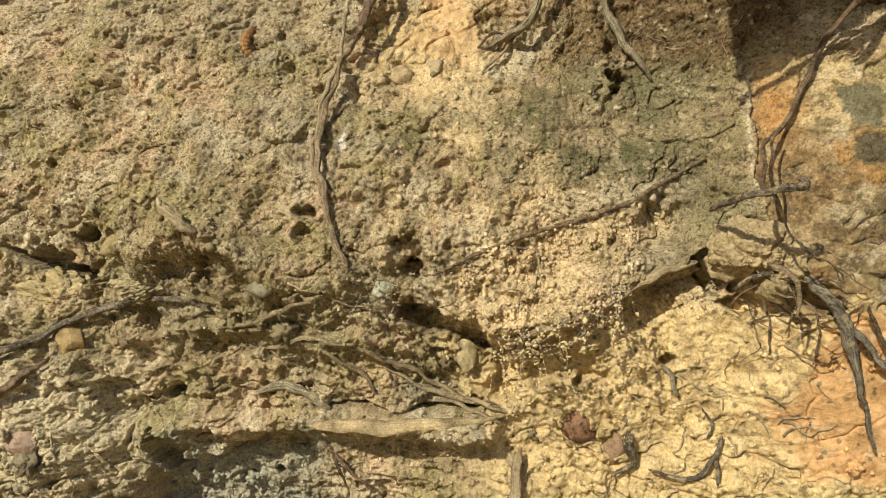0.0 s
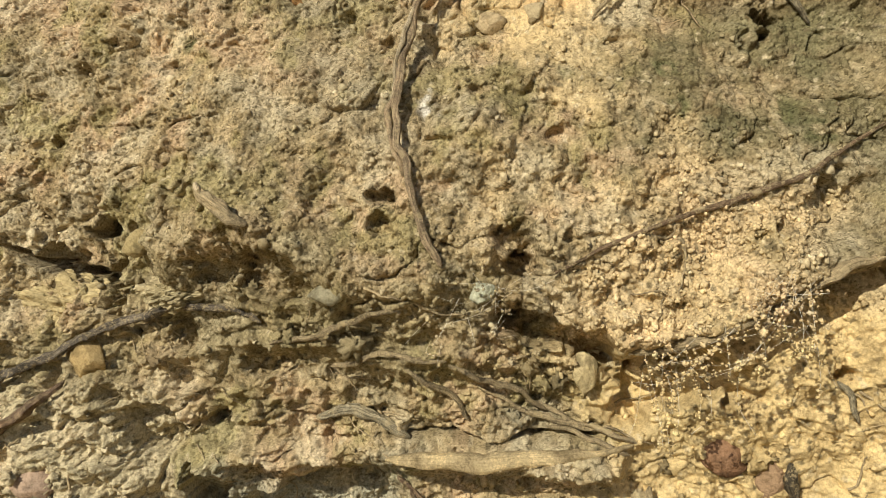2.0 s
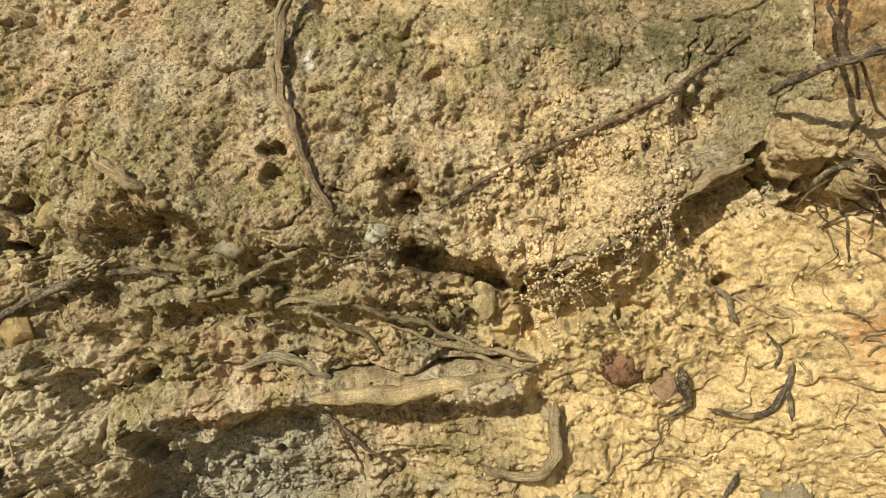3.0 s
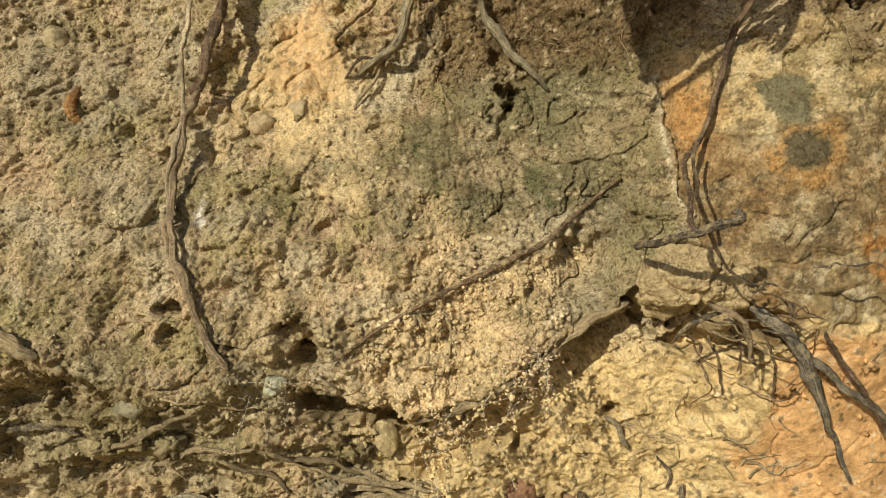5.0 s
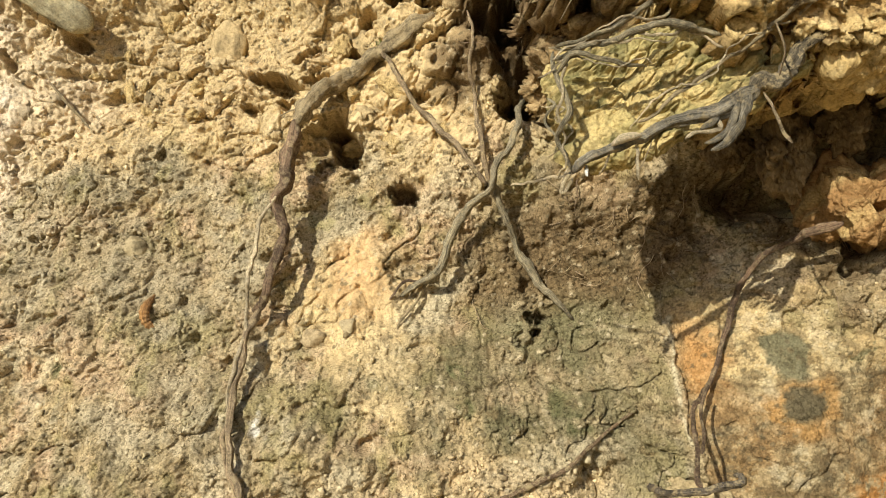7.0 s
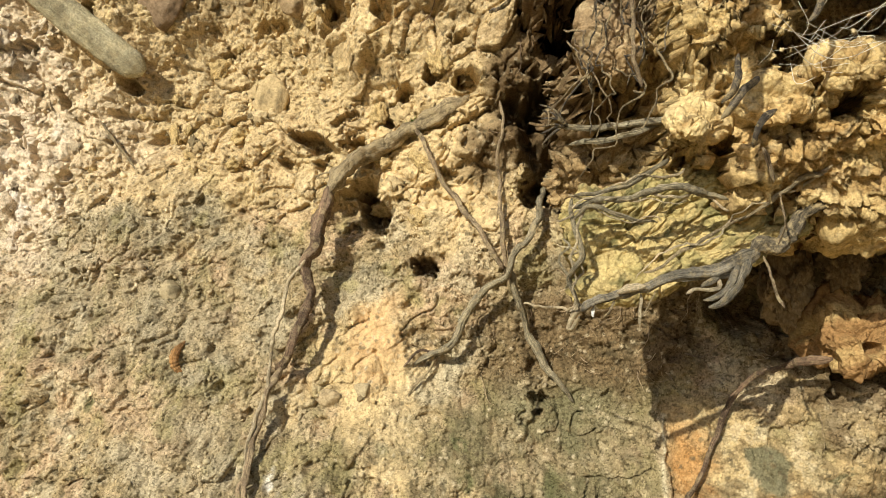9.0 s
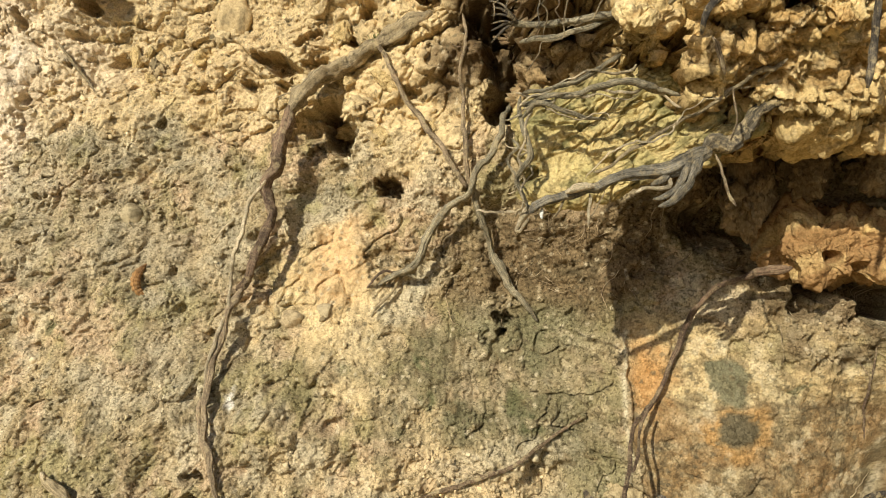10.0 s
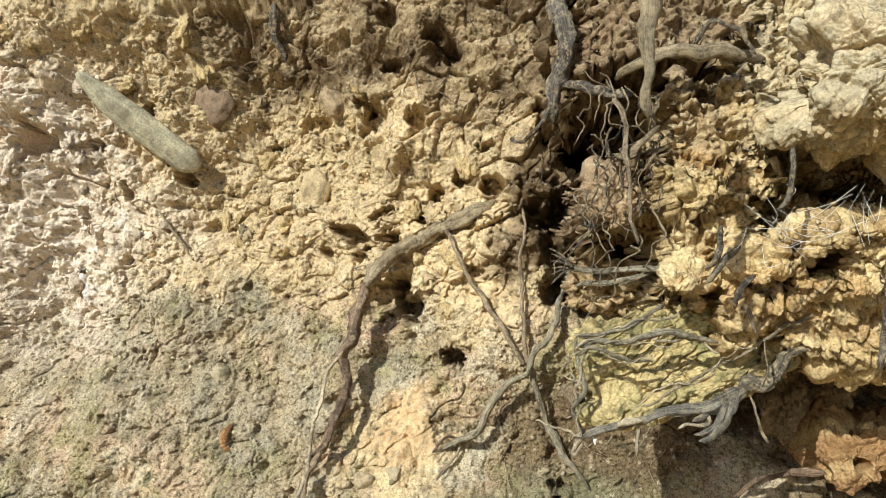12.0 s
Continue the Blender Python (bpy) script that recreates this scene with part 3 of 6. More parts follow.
def bark_material(name, dark, light, gloss=0.75, crust=0.75, blotch=0.9):
    """Weathered root: fibres along it, dark and pale blotches, soil stuck on in patches and specks."""
    m, nodes, links, b = material(name, gloss, 0.2)
    grain = nodes.new("ShaderNodeAttribute")
    grain.attribute_name = "fibre"
    place = nodes.new("ShaderNodeTexCoord").outputs["Object"]
    strand = noise_node(nodes, links, grain.outputs["Vector"], 1.6, 6, 0.72)
    c = ramp(nodes, links, strand, (0.36, dark), (0.64, light))
    shade = ramp(nodes, links, noise_node(nodes, links, place, 75, 5, 0.65), (0.36, (0.42, 0.40, 0.37)), (0.52, (0.95, 0.94, 0.92)), (0.66, (1.4, 1.36, 1.28)))
    c = mix_colour(nodes, links, "MULTIPLY", blotch, c, shade)
    fine = noise_node(nodes, links, place, 900, 5, 0.75)
    shade = ramp(nodes, links, fine, (0.35, (0.5, 0.48, 0.45)), (0.65, (1.4, 1.38, 1.34)))
    c = mix_colour(nodes, links, "MULTIPLY", 0.8, c, shade)
    dust = ramp(nodes, links, noise_node(nodes, links, place, 420, 6, 0.78), (0.50, (0, 0, 0)), (0.60, (crust, crust, crust)))
    c = mix_colour(nodes, links, "MIX", dust, c, (0.40, 0.305, 0.165, 1))
    cake = ramp(nodes, links, noise_node(nodes, links, place, 130, 6, 0.7), (0.56, (0, 0, 0)), (0.62, (crust, crust, crust)))
    c = mix_colour(nodes, links, "MIX", cake, c, (0.47, 0.36, 0.19, 1))
    links.new(c, b.inputs["Base Color"])
    bump = nodes.new("ShaderNodeBump")
    bump.inputs["Strength"].default_value, bump.inputs["Distance"].default_value = 0.9, 0.0009
    links.new(strand, bump.inputs["Height"])
    bump2 = nodes.new("ShaderNodeBump")
    bump2.inputs["Strength"].default_value, bump2.inputs["Distance"].default_value = 0.9, 0.0008
    links.new(fine, bump2.inputs["Height"])
    links.new(bump.outputs[0], bump2.inputs["Normal"])
    links.new(bump2.outputs[0], b.inputs["Normal"])
    return m


SOIL = soil_material("dry sandy clay")
BARK = bark_material("grey root bark", (0.045, 0.035, 0.026), (0.215, 0.18, 0.14))
BROWN = bark_material("brown root bark", (0.070, 0.042, 0.026), (0.27, 0.18, 0.115), 0.65, 0.45)
ROOTCRUST = bark_material("soil-stained root bark", (0.05, 0.04, 0.028), (0.23, 0.19, 0.13), 0.8, 1.0)
LICHEN = bark_material("grey-green weathered root bark", (0.11, 0.093, 0.060), (0.48, 0.415, 0.28), 0.85, 0.5)
RED = bark_material("reddish dusty root bark", (0.10, 0.06, 0.035), (0.32, 0.22, 0.13), 0.8, 0.9)
TAN = bark_material("tan root bark", (0.15, 0.105, 0.062), (0.47, 0.35, 0.22))
PALE = bark_material("pale dry root", (0.38, 0.30, 0.18), (0.74, 0.62, 0.43), 0.75, 0.4)
DIRTY = bark_material("soil-coated root", (0.17, 0.13, 0.074), (0.46, 0.36, 0.215))
CLAYROOT = bark_material("clay-covered root", (0.36, 0.275, 0.145), (0.60, 0.47, 0.27), 0.9, 0.6)
GRANULAR = bark_material("granular grey root crust", (0.070, 0.062, 0.048), (0.34, 0.30, 0.23), 0.9, 0.5)
PEELED = bark_material("peeled wood", (0.38, 0.33, 0.20), (0.58, 0.52, 0.35), 0.7, 0.35)
WHITE = bark_material("bleached wood", (0.80, 0.77, 0.70), (0.88, 0.86, 0.81), 0.8, 0.0, 0.15)
HUSK = bark_material("reddish dry husk", (0.18, 0.08, 0.026), (0.48, 0.27, 0.10), 0.5, 0.1)


# ---- mesh helpers ----
def mesh_of(name, verts, faces, mat, colour=None, fibre=None, grit=None):
    """A smooth-shaded mesh from arrays; faces all triangles or all quads."""
    verts, faces = np.asarray(verts, np.float32), np.asarray(faces, np.int32)
    me = bpy.data.meshes.new(name)
    k = faces.shape[1]
    me.vertices.add(len(verts))
    me.vertices.foreach_set("co", verts.ravel())
    me.loops.add(faces.size)
    me.loops.foreach_set("vertex_index", faces.ravel())
    me.polygons.add(len(faces))
    me.polygons.foreach_set("loop_start", np.arange(0, faces.size, k, dtype=np.int32))
    me.polygons.foreach_set("use_smooth", np.ones(len(faces), bool))
    me.update(calc_edges=True)
    if colour is not None:
        at = me.color_attributes.new("pigment", "FLOAT_COLOR", "POINT")
        at.data.foreach_set("color", np.c_[colour.reshape(-1, 3), np.ones(len(verts))].astype(np.float32).ravel())
    if grit is not None:
        at = me.attributes.new("grit", "FLOAT", "POINT")
        at.data.foreach_set("value", np.broadcast_to(np.asarray(grit, np.float32).ravel(), len(verts)).copy())
    if fibre is not None:
        at = me.attributes.new("fibre", "FLOAT_VECTOR", "POINT")
        at.data.foreach_set("vector", np.asarray(fibre, np.float32).ravel())
    me.materials.append(mat)
    return me


def part(name, mesh, parent, label=""):
    ob = new(name, mesh)
    ob.parent = parent
    return tagged(ob, label)


def grid_faces(rows, cols, wrap=False):
    i = np.arange(rows * cols).reshape(rows, cols)
    if wrap:
        i = np.c_[i, i[:, :1]]
    return np.stack([i[:-1, :-1], i[:-1, 1:], i[1:, 1:], i[1:, :-1]], -1).reshape(-1, 4)


# ---- the bank ----
def ball(times):
    bm = bmesh.new()
    bmesh.ops.create_icosphere(bm, subdivisions=times, radius=1.0)
    v, f = np.array([x.co[:] for x in bm.verts]), np.array([[x.index for x in y.verts] for y in bm.faces])
    bm.free()
    return v, f


def stretch(low, high, fine, far_low, far_high):
    """Even fine steps from low to high, growing steps out to the far ends."""
    mid = np.arange(low, high, fine)
    out = fine * 1.25 ** np.arange(1, 60)
    up, down = high + np.cumsum(out), low - np.cumsum(out)
    return np.r_[far_low, down[down > far_low + 0.02][::-1], mid, up[up < far_high - 0.02], far_high]


GX, GZ = stretch(-0.30, 0.25, 0.0006, -4.0, 4.0), stretch(0.735, 1.290, 0.0006, -0.05, 2.3)
X, Z = np.meshgrid(GX, GZ)
ZONE = zones(X, Z)
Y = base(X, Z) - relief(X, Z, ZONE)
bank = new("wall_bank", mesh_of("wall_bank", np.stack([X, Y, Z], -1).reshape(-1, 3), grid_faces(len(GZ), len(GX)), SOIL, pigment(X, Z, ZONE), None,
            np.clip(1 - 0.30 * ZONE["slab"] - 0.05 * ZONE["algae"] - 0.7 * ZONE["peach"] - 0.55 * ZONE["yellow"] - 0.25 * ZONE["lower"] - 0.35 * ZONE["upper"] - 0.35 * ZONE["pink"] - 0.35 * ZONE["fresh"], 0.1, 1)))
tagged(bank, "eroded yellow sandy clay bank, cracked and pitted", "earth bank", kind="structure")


def bank_body():
    """The earth behind the face: level top, two ends and a back."""
    for name, ex, ey, ez in (("bank_top", X[-1], Y[-1], Z[-1]), ("bank_end", X[:, 0], Y[:, 0], Z[:, 0]), ("bank_end", X[:, -1], Y[:, -1], Z[:, -1])):
        ex, ey, ez = ex[::8], ey[::8], ez[::8]
        ex, ey, ez = np.r_[ex, X[-1, -1] if name == "bank_top" else ex[-1:]], np.r_[ey, Y[-1, -1] if name == "bank_top" else ey[-1:]], np.r_[ez, Z[-1, -1]]
        t = np.linspace(0, 1, 12)[:, None]
        px, py, pz = ex[None] + 0 * t, ey[None] * (1 - t) + 4.0 * t, ez[None] + 0 * t
        P = np.stack([px, py, pz], -1).reshape(-1, 3)
        part(name, mesh_of(name, P, grid_faces(12, len(ex)), SOIL, np.tile(np.array([[0.34, 0.26, 0.14]], np.float32), (len(P), 1)), None, 0.5), bank)
    P = np.array([(-4, 4.0, -0.05), (4, 4.0, -0.05), (4, 4.0, 2.3), (-4, 4.0, 2.3)])
    part("bank_back", mesh_of("bank_back", P, np.array([[0, 1, 2, 3]]), SOIL, np.tile(np.array([[0.34, 0.26, 0.14]], np.float32), (4, 1)), None, 0.5), bank)


bank_body()


def surface(x, z):
    """The y of the bank's face at x, z."""
    i, j = np.clip(np.searchsorted(GX, x), 1, len(GX) - 1), np.clip(np.searchsorted(GZ, z), 1, len(GZ) - 1)
    u, v = (x - GX[i - 1]) / (GX[i] - GX[i - 1]), (z - GZ[j - 1]) / (GZ[j] - GZ[j - 1])
    return (Y[j - 1, i - 1] * (1 - u) + Y[j - 1, i] * u) * (1 - v) + (Y[j, i - 1] * (1 - u) + Y[j, i] * u) * v


def plain_ground():
    n = 60
    g = np.sign(np.linspace(-1, 1, n)) * np.linspace(-1, 1, n) ** 2 * 400
    x, y = np.meshgrid(g, g)
    z = fbm(x, y, 1.5, 3, 500) * 0.02
    me = mesh_of("ground", np.stack([x, y, z], -1).reshape(-1, 3), grid_faces(n, n), SOIL, np.tile(np.array([[0.30, 0.24, 0.13]], np.float32), (n * n, 1)))
    tagged(new("ground", me), "dry sandy ground at the foot of the bank", "ground", kind="structure")


plain_ground()


def lobed_mass(name, outline, front, depth, shift, paint, rings=200, spokes=460, amp=1.0, round_rim=0.3, pits=(), layers=0.0, rise=0.0):
    """A lump of soil that juts from the bank: a bulged face within the outline (x, z), a rounded rim, and a side that runs back into the bank.
    front gives the face's y at x, z."""
    o = np.array(outline)
    cx, cz = o.mean(0)
    a = np.linspace(0, 2 * np.pi, spokes, endpoint=False)
    reach = np.zeros(spokes)
    for k in range(len(o)):
        (px, pz), (qx, qz) = o[k] - (cx, cz), o[(k + 1) % len(o)] - (cx, cz)
        ex, ez = qx - px, qz - pz
        den = np.cos(a) * ez - np.sin(a) * ex
        den = np.where(np.abs(den) < 1e-9, 1e-9, den)
        t, m = (px * ez - pz * ex) / den, (px * np.sin(a) - pz * np.cos(a)) / den
        reach = np.where((t > 0) & (m >= -0.001) & (m <= 1.001), np.maximum(reach, t), reach)
    reach = np.convolve(np.r_[reach[-4:], reach, reach[:4]], np.ones(9) / 9, "valid")
    s = np.r_[np.linspace(0.01, 1, rings), np.linspace(1.008, 1.5, rings // 2)]
    A, S = np.meshgrid(a, s)
    over = np.clip((S - 1) / 0.5, 0, 1)
    R = np.minimum(S, 1) * (1 - 0.55 * over) * reach[None]
    x, z = cx + R * np.cos(A), cz + R * np.sin(A) + rise * over
    y = front(x, z) + depth * (round_rim * np.minimum(S, 1) ** 6 + over)
    P = np.stack([x, y, z], -1)
    N = np.cross(np.gradient(P, axis=1), np.gradient(P, axis=0))
    N /= np.linalg.norm(N, axis=-1, keepdims=True) + 1e-9
    if N[5, 0, 1] > 0:
        N = -N
    Q = P + 0.0025 * np.stack([fbm3(P, 0.02, 3, 3.1), fbm3(P, 0.02, 3, 7.7), fbm3(P, 0.02, 3, 5.2)], -1)
    h = fbm3(P, 0.06, 4, shift) * 0.014 + (np.abs(fbm3(P, 0.03, 3, shift + 4)) - 0.3) * 0.010
    for size, k in ((0.030, 0.0100), (0.014, 0.0055), (0.006, 0.0024)):
        f1, f2, r = cells3(Q, size, shift)
        h += (0.55 * (r - 0.45) * step(0.02, 0.22, f2 - f1) + 0.45 * (np.sqrt(np.clip(1 - f1 * f1, 0, 1)) - 0.7) - 0.35 * np.exp(-((f2 - f1) / 0.08) ** 2)) * k
    h += fbm3(P, 0.009, 4, shift, 0.75) * 0.0022
    if layers:
        u, w = P[..., 0] * 0.85 + P[..., 2] * 0.53, P[..., 2] * 0.85 - P[..., 0] * 0.53
        w = w + 0.004 * fbm3(P, 0.03, 3, shift + 9)
        h -= layers * (0.006 * np.exp(-(fbm(u, w * 3.2, 0.045, 4, 660, 0.6) / 0.10) ** 2) + 0.0015 * np.exp(-(fbm(u, w * 3, 0.014, 3, 670) / 0.15) ** 2))
    n = fbm3(Q, 0.05, 3, shift + 2)
    h -= np.exp(-(n / 0.04) ** 2) * 0.005
    h -= (fbm3(P, 0.045, 2, shift + 6) > 0.42) * 0.010 * step(0.42, 0.6, fbm3(P, 0.045, 2, shift + 6))
    P = P + N * (h * amp)[..., None]
    for px, pz, rx, rz, deep in pits:
        w = fbm3(P, 0.02, 3, shift + 8) * 0.35 * rx
        P[..., 1] += deep * spot(P[..., 0] + w, P[..., 2] - w, px, pz, rx, rz, 0, 0.4)
    me = mesh_of(name, P.reshape(-1, 3), grid_faces(len(s), spokes, True), SOIL, paint(P[..., 0], P[..., 1], P[..., 2], P[..., 0] + 0.6 * P[..., 1], P[..., 2] + 0.5 * P[..., 1]), None, 0.5)
    return new(name, me)


def paint_yellow(x, y, z, p, q):
    c = np.empty(x.shape + (3,), np.float32)
    c[...] = (0.56, 0.40, 0.18)
    c = tint(c, (0.64, 0.46, 0.20), step(-0.1, 0.5, fbm(p, q, 0.04, 3, 610)))
    c = tint(c, (0.38, 0.25, 0.11), 0.7 * step(0.15, 0.7, fbm(p, q, 0.018, 3, 620)))
    # behind the front face: brown soil, with the flank's shade put in
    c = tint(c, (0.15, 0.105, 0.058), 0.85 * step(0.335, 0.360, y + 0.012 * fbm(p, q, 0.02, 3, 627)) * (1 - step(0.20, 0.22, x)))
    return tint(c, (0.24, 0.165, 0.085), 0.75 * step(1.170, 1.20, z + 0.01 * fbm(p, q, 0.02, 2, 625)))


def paint_moss(x, y, z, p, q):
    c = paint_yellow(x, y, z, p, q)
    u, w = x * 0.85 + z * 0.53, z * 0.85 - x * 0.53 + 0.004 * fbm(p, q, 0.03, 3, 631)
    band = fbm(u, w * 3.2, 0.045, 4, 660, 0.6)
    moss = 1 - step(1.090, 1.104, z - 0.05 * (x - 0.117))
    c = tint(c, (0.55, 0.445, 0.20), 0.7 * moss)
    c = tint(c, (0.40, 0.345, 0.145), 0.65 * moss * step(-0.1, 0.5, fbm(p, q, 0.02, 3, 630)))
    c = tint(c, (0.17, 0.15, 0.07), 0.7 * moss * np.exp(-(band / 0.12) ** 2))
    return tint(c, (0.15, 0.145, 0.06), 0.6 * moss * step(0.2, 0.6, fbm(p, q, 0.009, 3, 640)))


def paint_rust(x, y, z, p, q):
    c = paint_yellow(x, y, z, p, q)
    return tint(c, (0.31, 0.17, 0.07), 0.85 * step(-0.8, 0.2, fbm(p, q, 0.02, 4, 650, 0.6)))


def paint_stone(x, y, z, p, q):
    c = paint_yellow(x, y, z, p, q)
    return tint(c, (0.52, 0.41, 0.23), 0.7)


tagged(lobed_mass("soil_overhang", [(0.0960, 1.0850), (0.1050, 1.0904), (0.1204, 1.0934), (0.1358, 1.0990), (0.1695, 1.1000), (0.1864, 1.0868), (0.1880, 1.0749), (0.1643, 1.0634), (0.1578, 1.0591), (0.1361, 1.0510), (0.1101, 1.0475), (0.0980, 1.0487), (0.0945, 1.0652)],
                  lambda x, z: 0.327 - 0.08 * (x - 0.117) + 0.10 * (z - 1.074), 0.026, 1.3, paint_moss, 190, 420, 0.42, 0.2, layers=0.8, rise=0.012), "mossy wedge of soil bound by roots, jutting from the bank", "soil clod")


def clod_mesh(seed, detail, dull=(0.60, 0.44, 0.205), bright=(0.70, 0.53, 0.27)):
    """A crumbly clod of about 2 cm, cut by a few planes and roughened."""
    v, f = ball(detail)
    r = np.random.default_rng(seed)
    P = v * (1 + 0.30 * fbm3(v, 1.0, 3, seed)[:, None])
    for _ in range(6):
        n = r.normal(size=3)
        n /= np.linalg.norm(n)
        P = P - n * np.clip(P @ n - r.uniform(0.55, 0.85), 0, 9)[:, None] * 0.8
    h = 0.20 * fbm3(P, 0.5, 4, seed + 2, 0.65)
    f1, f2, _ = cells3(P + 0.1 * fbm3(P, 0.4, 2, 3)[:, None], 0.33, seed)
    h += 0.12 * (0.5 - f1) - 0.12 * np.exp(-((f2 - f1) / 0.08) ** 2)
    P = (P + v * h[:, None]) * 0.011
    col = tint(np.tile(np.array(dull, np.float32), (len(P), 1)), bright, step(0.0, 0.5, fbm3(P, 0.012, 3, seed)))
    col = tint(col, np.array(dull) * 0.58, 0.8 * step(0.1, 0.6, fbm3(P, 0.008, 4, seed + 3)))
    return mesh_of("clod", P, f, SOIL, col, None, 0.75)


def plan_box(a, b, x0, x1, z0, z1, e=0.005):
    """1 within a rectangle of the bank's plan, falling to 0 over its rim."""
    return step(x0 - e, x0 + e, a) * (1 - step(x1 - e, x1 + e, a)) * step(z0 - e, z0 + e, b) * (1 - step(z1 - e, z1 + e, b))


def paint_overhang(x, y, z, p, q):
    """Bright yellow below, dull humus brown above and, with painted shade, in the recess."""
    c = np.empty(x.shape + (3,), np.float32)
    c[...] = (0.58, 0.425, 0.195)
    c = tint(c, (0.68, 0.52, 0.26), step(-0.1, 0.5, fbm(p, q, 0.03, 4, 610)))
    c = tint(c, (0.42, 0.27, 0.11), 0.75 * step(0.1, 0.6, fbm(p, q, 0.012, 4, 620, 0.6)))
    c = tint(c, (0.50, 0.30, 0.11), 0.5 * step(0.15, 0.6, fbm(p, q, 0.03, 3, 622)))
    w = 0.012 * fbm(p, q, 0.02, 3, 625)
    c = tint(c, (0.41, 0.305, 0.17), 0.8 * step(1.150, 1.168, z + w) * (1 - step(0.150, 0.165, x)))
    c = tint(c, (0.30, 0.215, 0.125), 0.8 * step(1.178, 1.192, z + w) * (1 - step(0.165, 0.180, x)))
    c = tint(c, (0.62, 0.51, 0.31), 0.7 * step(0.158, 0.168, x + w) * step(1.150, 1.160, z))
    # recess: humus brown, darkened further with depth to stand for its shade
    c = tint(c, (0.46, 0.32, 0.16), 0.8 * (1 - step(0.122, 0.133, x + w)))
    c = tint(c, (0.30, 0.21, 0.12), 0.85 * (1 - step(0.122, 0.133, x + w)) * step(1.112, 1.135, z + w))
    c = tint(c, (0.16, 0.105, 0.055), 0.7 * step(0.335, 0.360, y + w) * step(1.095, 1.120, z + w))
    c = tint(c, (0.17, 0.115, 0.06), 0.6 * step(0.2, 0.7, fbm(p, q, 0.006, 3, 640)))
    return tint(c, (0.72, 0.58, 0.34), 0.45 * step(0.25, 0.7, -fbm(p, q, 0.007, 3, 641)))


def paint_brow(x, y, z, p, q):
    return tint(paint_overhang(x, y, z, p, q), (0.46, 0.39, 0.25), 0.2 + 0.5 * step(-0.2, 0.3, fbm(p, q, 0.012, 4, 643, 0.6)))


def overhang_sheet():
    """The crumbly soil above the hollow: a column, a ledge under it, lumps beside it and a brow above, each at its own depth."""
    gx, gz = stretch(0.088, 0.226, 0.0006, 0.070, 0.46), stretch(1.050, 1.226, 0.0006, 1.030, 1.40)
    x, z = np.meshgrid(gx, gz)
    a = x + fbm(x, z, 0.022, 4, 701, 0.6) * 0.0055
    b = z + fbm(x, z, 0.022, 4, 711, 0.6) * 0.0055
    back = 0.11
    y = np.full(x.shape, 0.60)

    def piece(front, share):
        return np.where(share > 0.01, np.minimum(y, front + back * (1 - share)), y)
    y = np.minimum(y, base(x, z) + 0.012 - 0.062 * step(0.096, 0.128, a) * step(1.080, 1.118, b))
    y = piece(0.345, plan_box(a, b, 0.160, 0.60, 1.086, 1.60, 0.008))
    y = piece(0.304 - 0.1 * (x - 0.15), plan_box(a, b, 0.133, 0.174, 1.098, 1.186))
    y = piece(0.294, plan_box(a, b, 0.128, 0.176, 1.128, 1.157, 0.006))
    y = piece(0.316, spot(a, b, 0.119, 1.140, 0.013, 0.022, 0, 0.5))
    y = piece(0.312 - 0.1 * (x - 0.12), plan_box(a, b, 0.104, 0.60, 1.193, 1.60))
    y = piece(0.330, plan_box(a, b, 0.100, 0.118, 1.182, 1.60))
    y = piece(0.300, plan_box(a, b, 0.160, 0.60, 1.158, 1.60, 0.009))
    y = piece(0.294 - 0.1 * (x - 0.17) + 0.60 * np.clip(1.113 - z, 0, 0.048), plan_box(a, b, 0.170, 0.60, 1.070, 1.130, 0.007))
    y = piece(0.302 + 0.60 * np.clip(1.098 - z, 0, 0.05), plan_box(a, b, 0.150, 0.60, 1.076, 1.112, 0.006))
    for px, pz, rx, rz, deep in ((0.171, 1.104, 0.0045, 0.005, 0.035), (0.188, 1.112, 0.010, 0.006, 0.05), (0.168, 1.151, 0.004, 0.005, 0.02), (0.121, 1.174, 0.018, 0.012, 0.05),
                                 (0.105, 1.128, 0.012, 0.006, 0.03), (0.128, 1.122, 0.006, 0.006, 0.03), (0.152, 1.176, 0.003, 0.002, 0.01), (0.156, 1.153, 0.004, 0.0015, 0.008), (0.205, 1.141, 0.03, 0.007, 0.03)):
        y = y + deep * spot(a, b, px, pz, rx, rz, 0, 0.4)
    P = np.stack([x, y, z], -1)
    N = np.cross(np.gradient(P, axis=1), np.gradient(P, axis=0))
    N /= np.linalg.norm(N, axis=-1, keepdims=True) + 1e-9
    if N[60, 60, 1] > 0:
        N = -N
    Q = P + 0.002 * np.stack([fbm3(P, 0.012, 3, 3.1), fbm3(P, 0.012, 3, 7.7), fbm3(P, 0.012, 3, 5.2)], -1)
    h = fbm3(P, 0.035, 4, 4.1) * 0.0070 + (np.abs(fbm3(Q, 0.014, 4, 8.0, 0.6)) - 0.25) * 0.0060
    for size, k in ((0.016, 0.0042), (0.0075, 0.0026), (0.0034, 0.0013)):
        f1, f2, r = cells3(Q * (1, 1, 1.35), size, 1.7)
        h += (0.7 * (r - 0.45) * step(0.02, 0.2, f2 - f1) - 0.45 * np.exp(-((f2 - f1) / 0.07) ** 2) + 0.3 * (0.5 - f1)) * k
    h -= 0.0040 * np.exp(-(fbm(x + 0.4 * y, b * 2.6, 0.040, 4, 760, 0.6) / 0.07) ** 2)
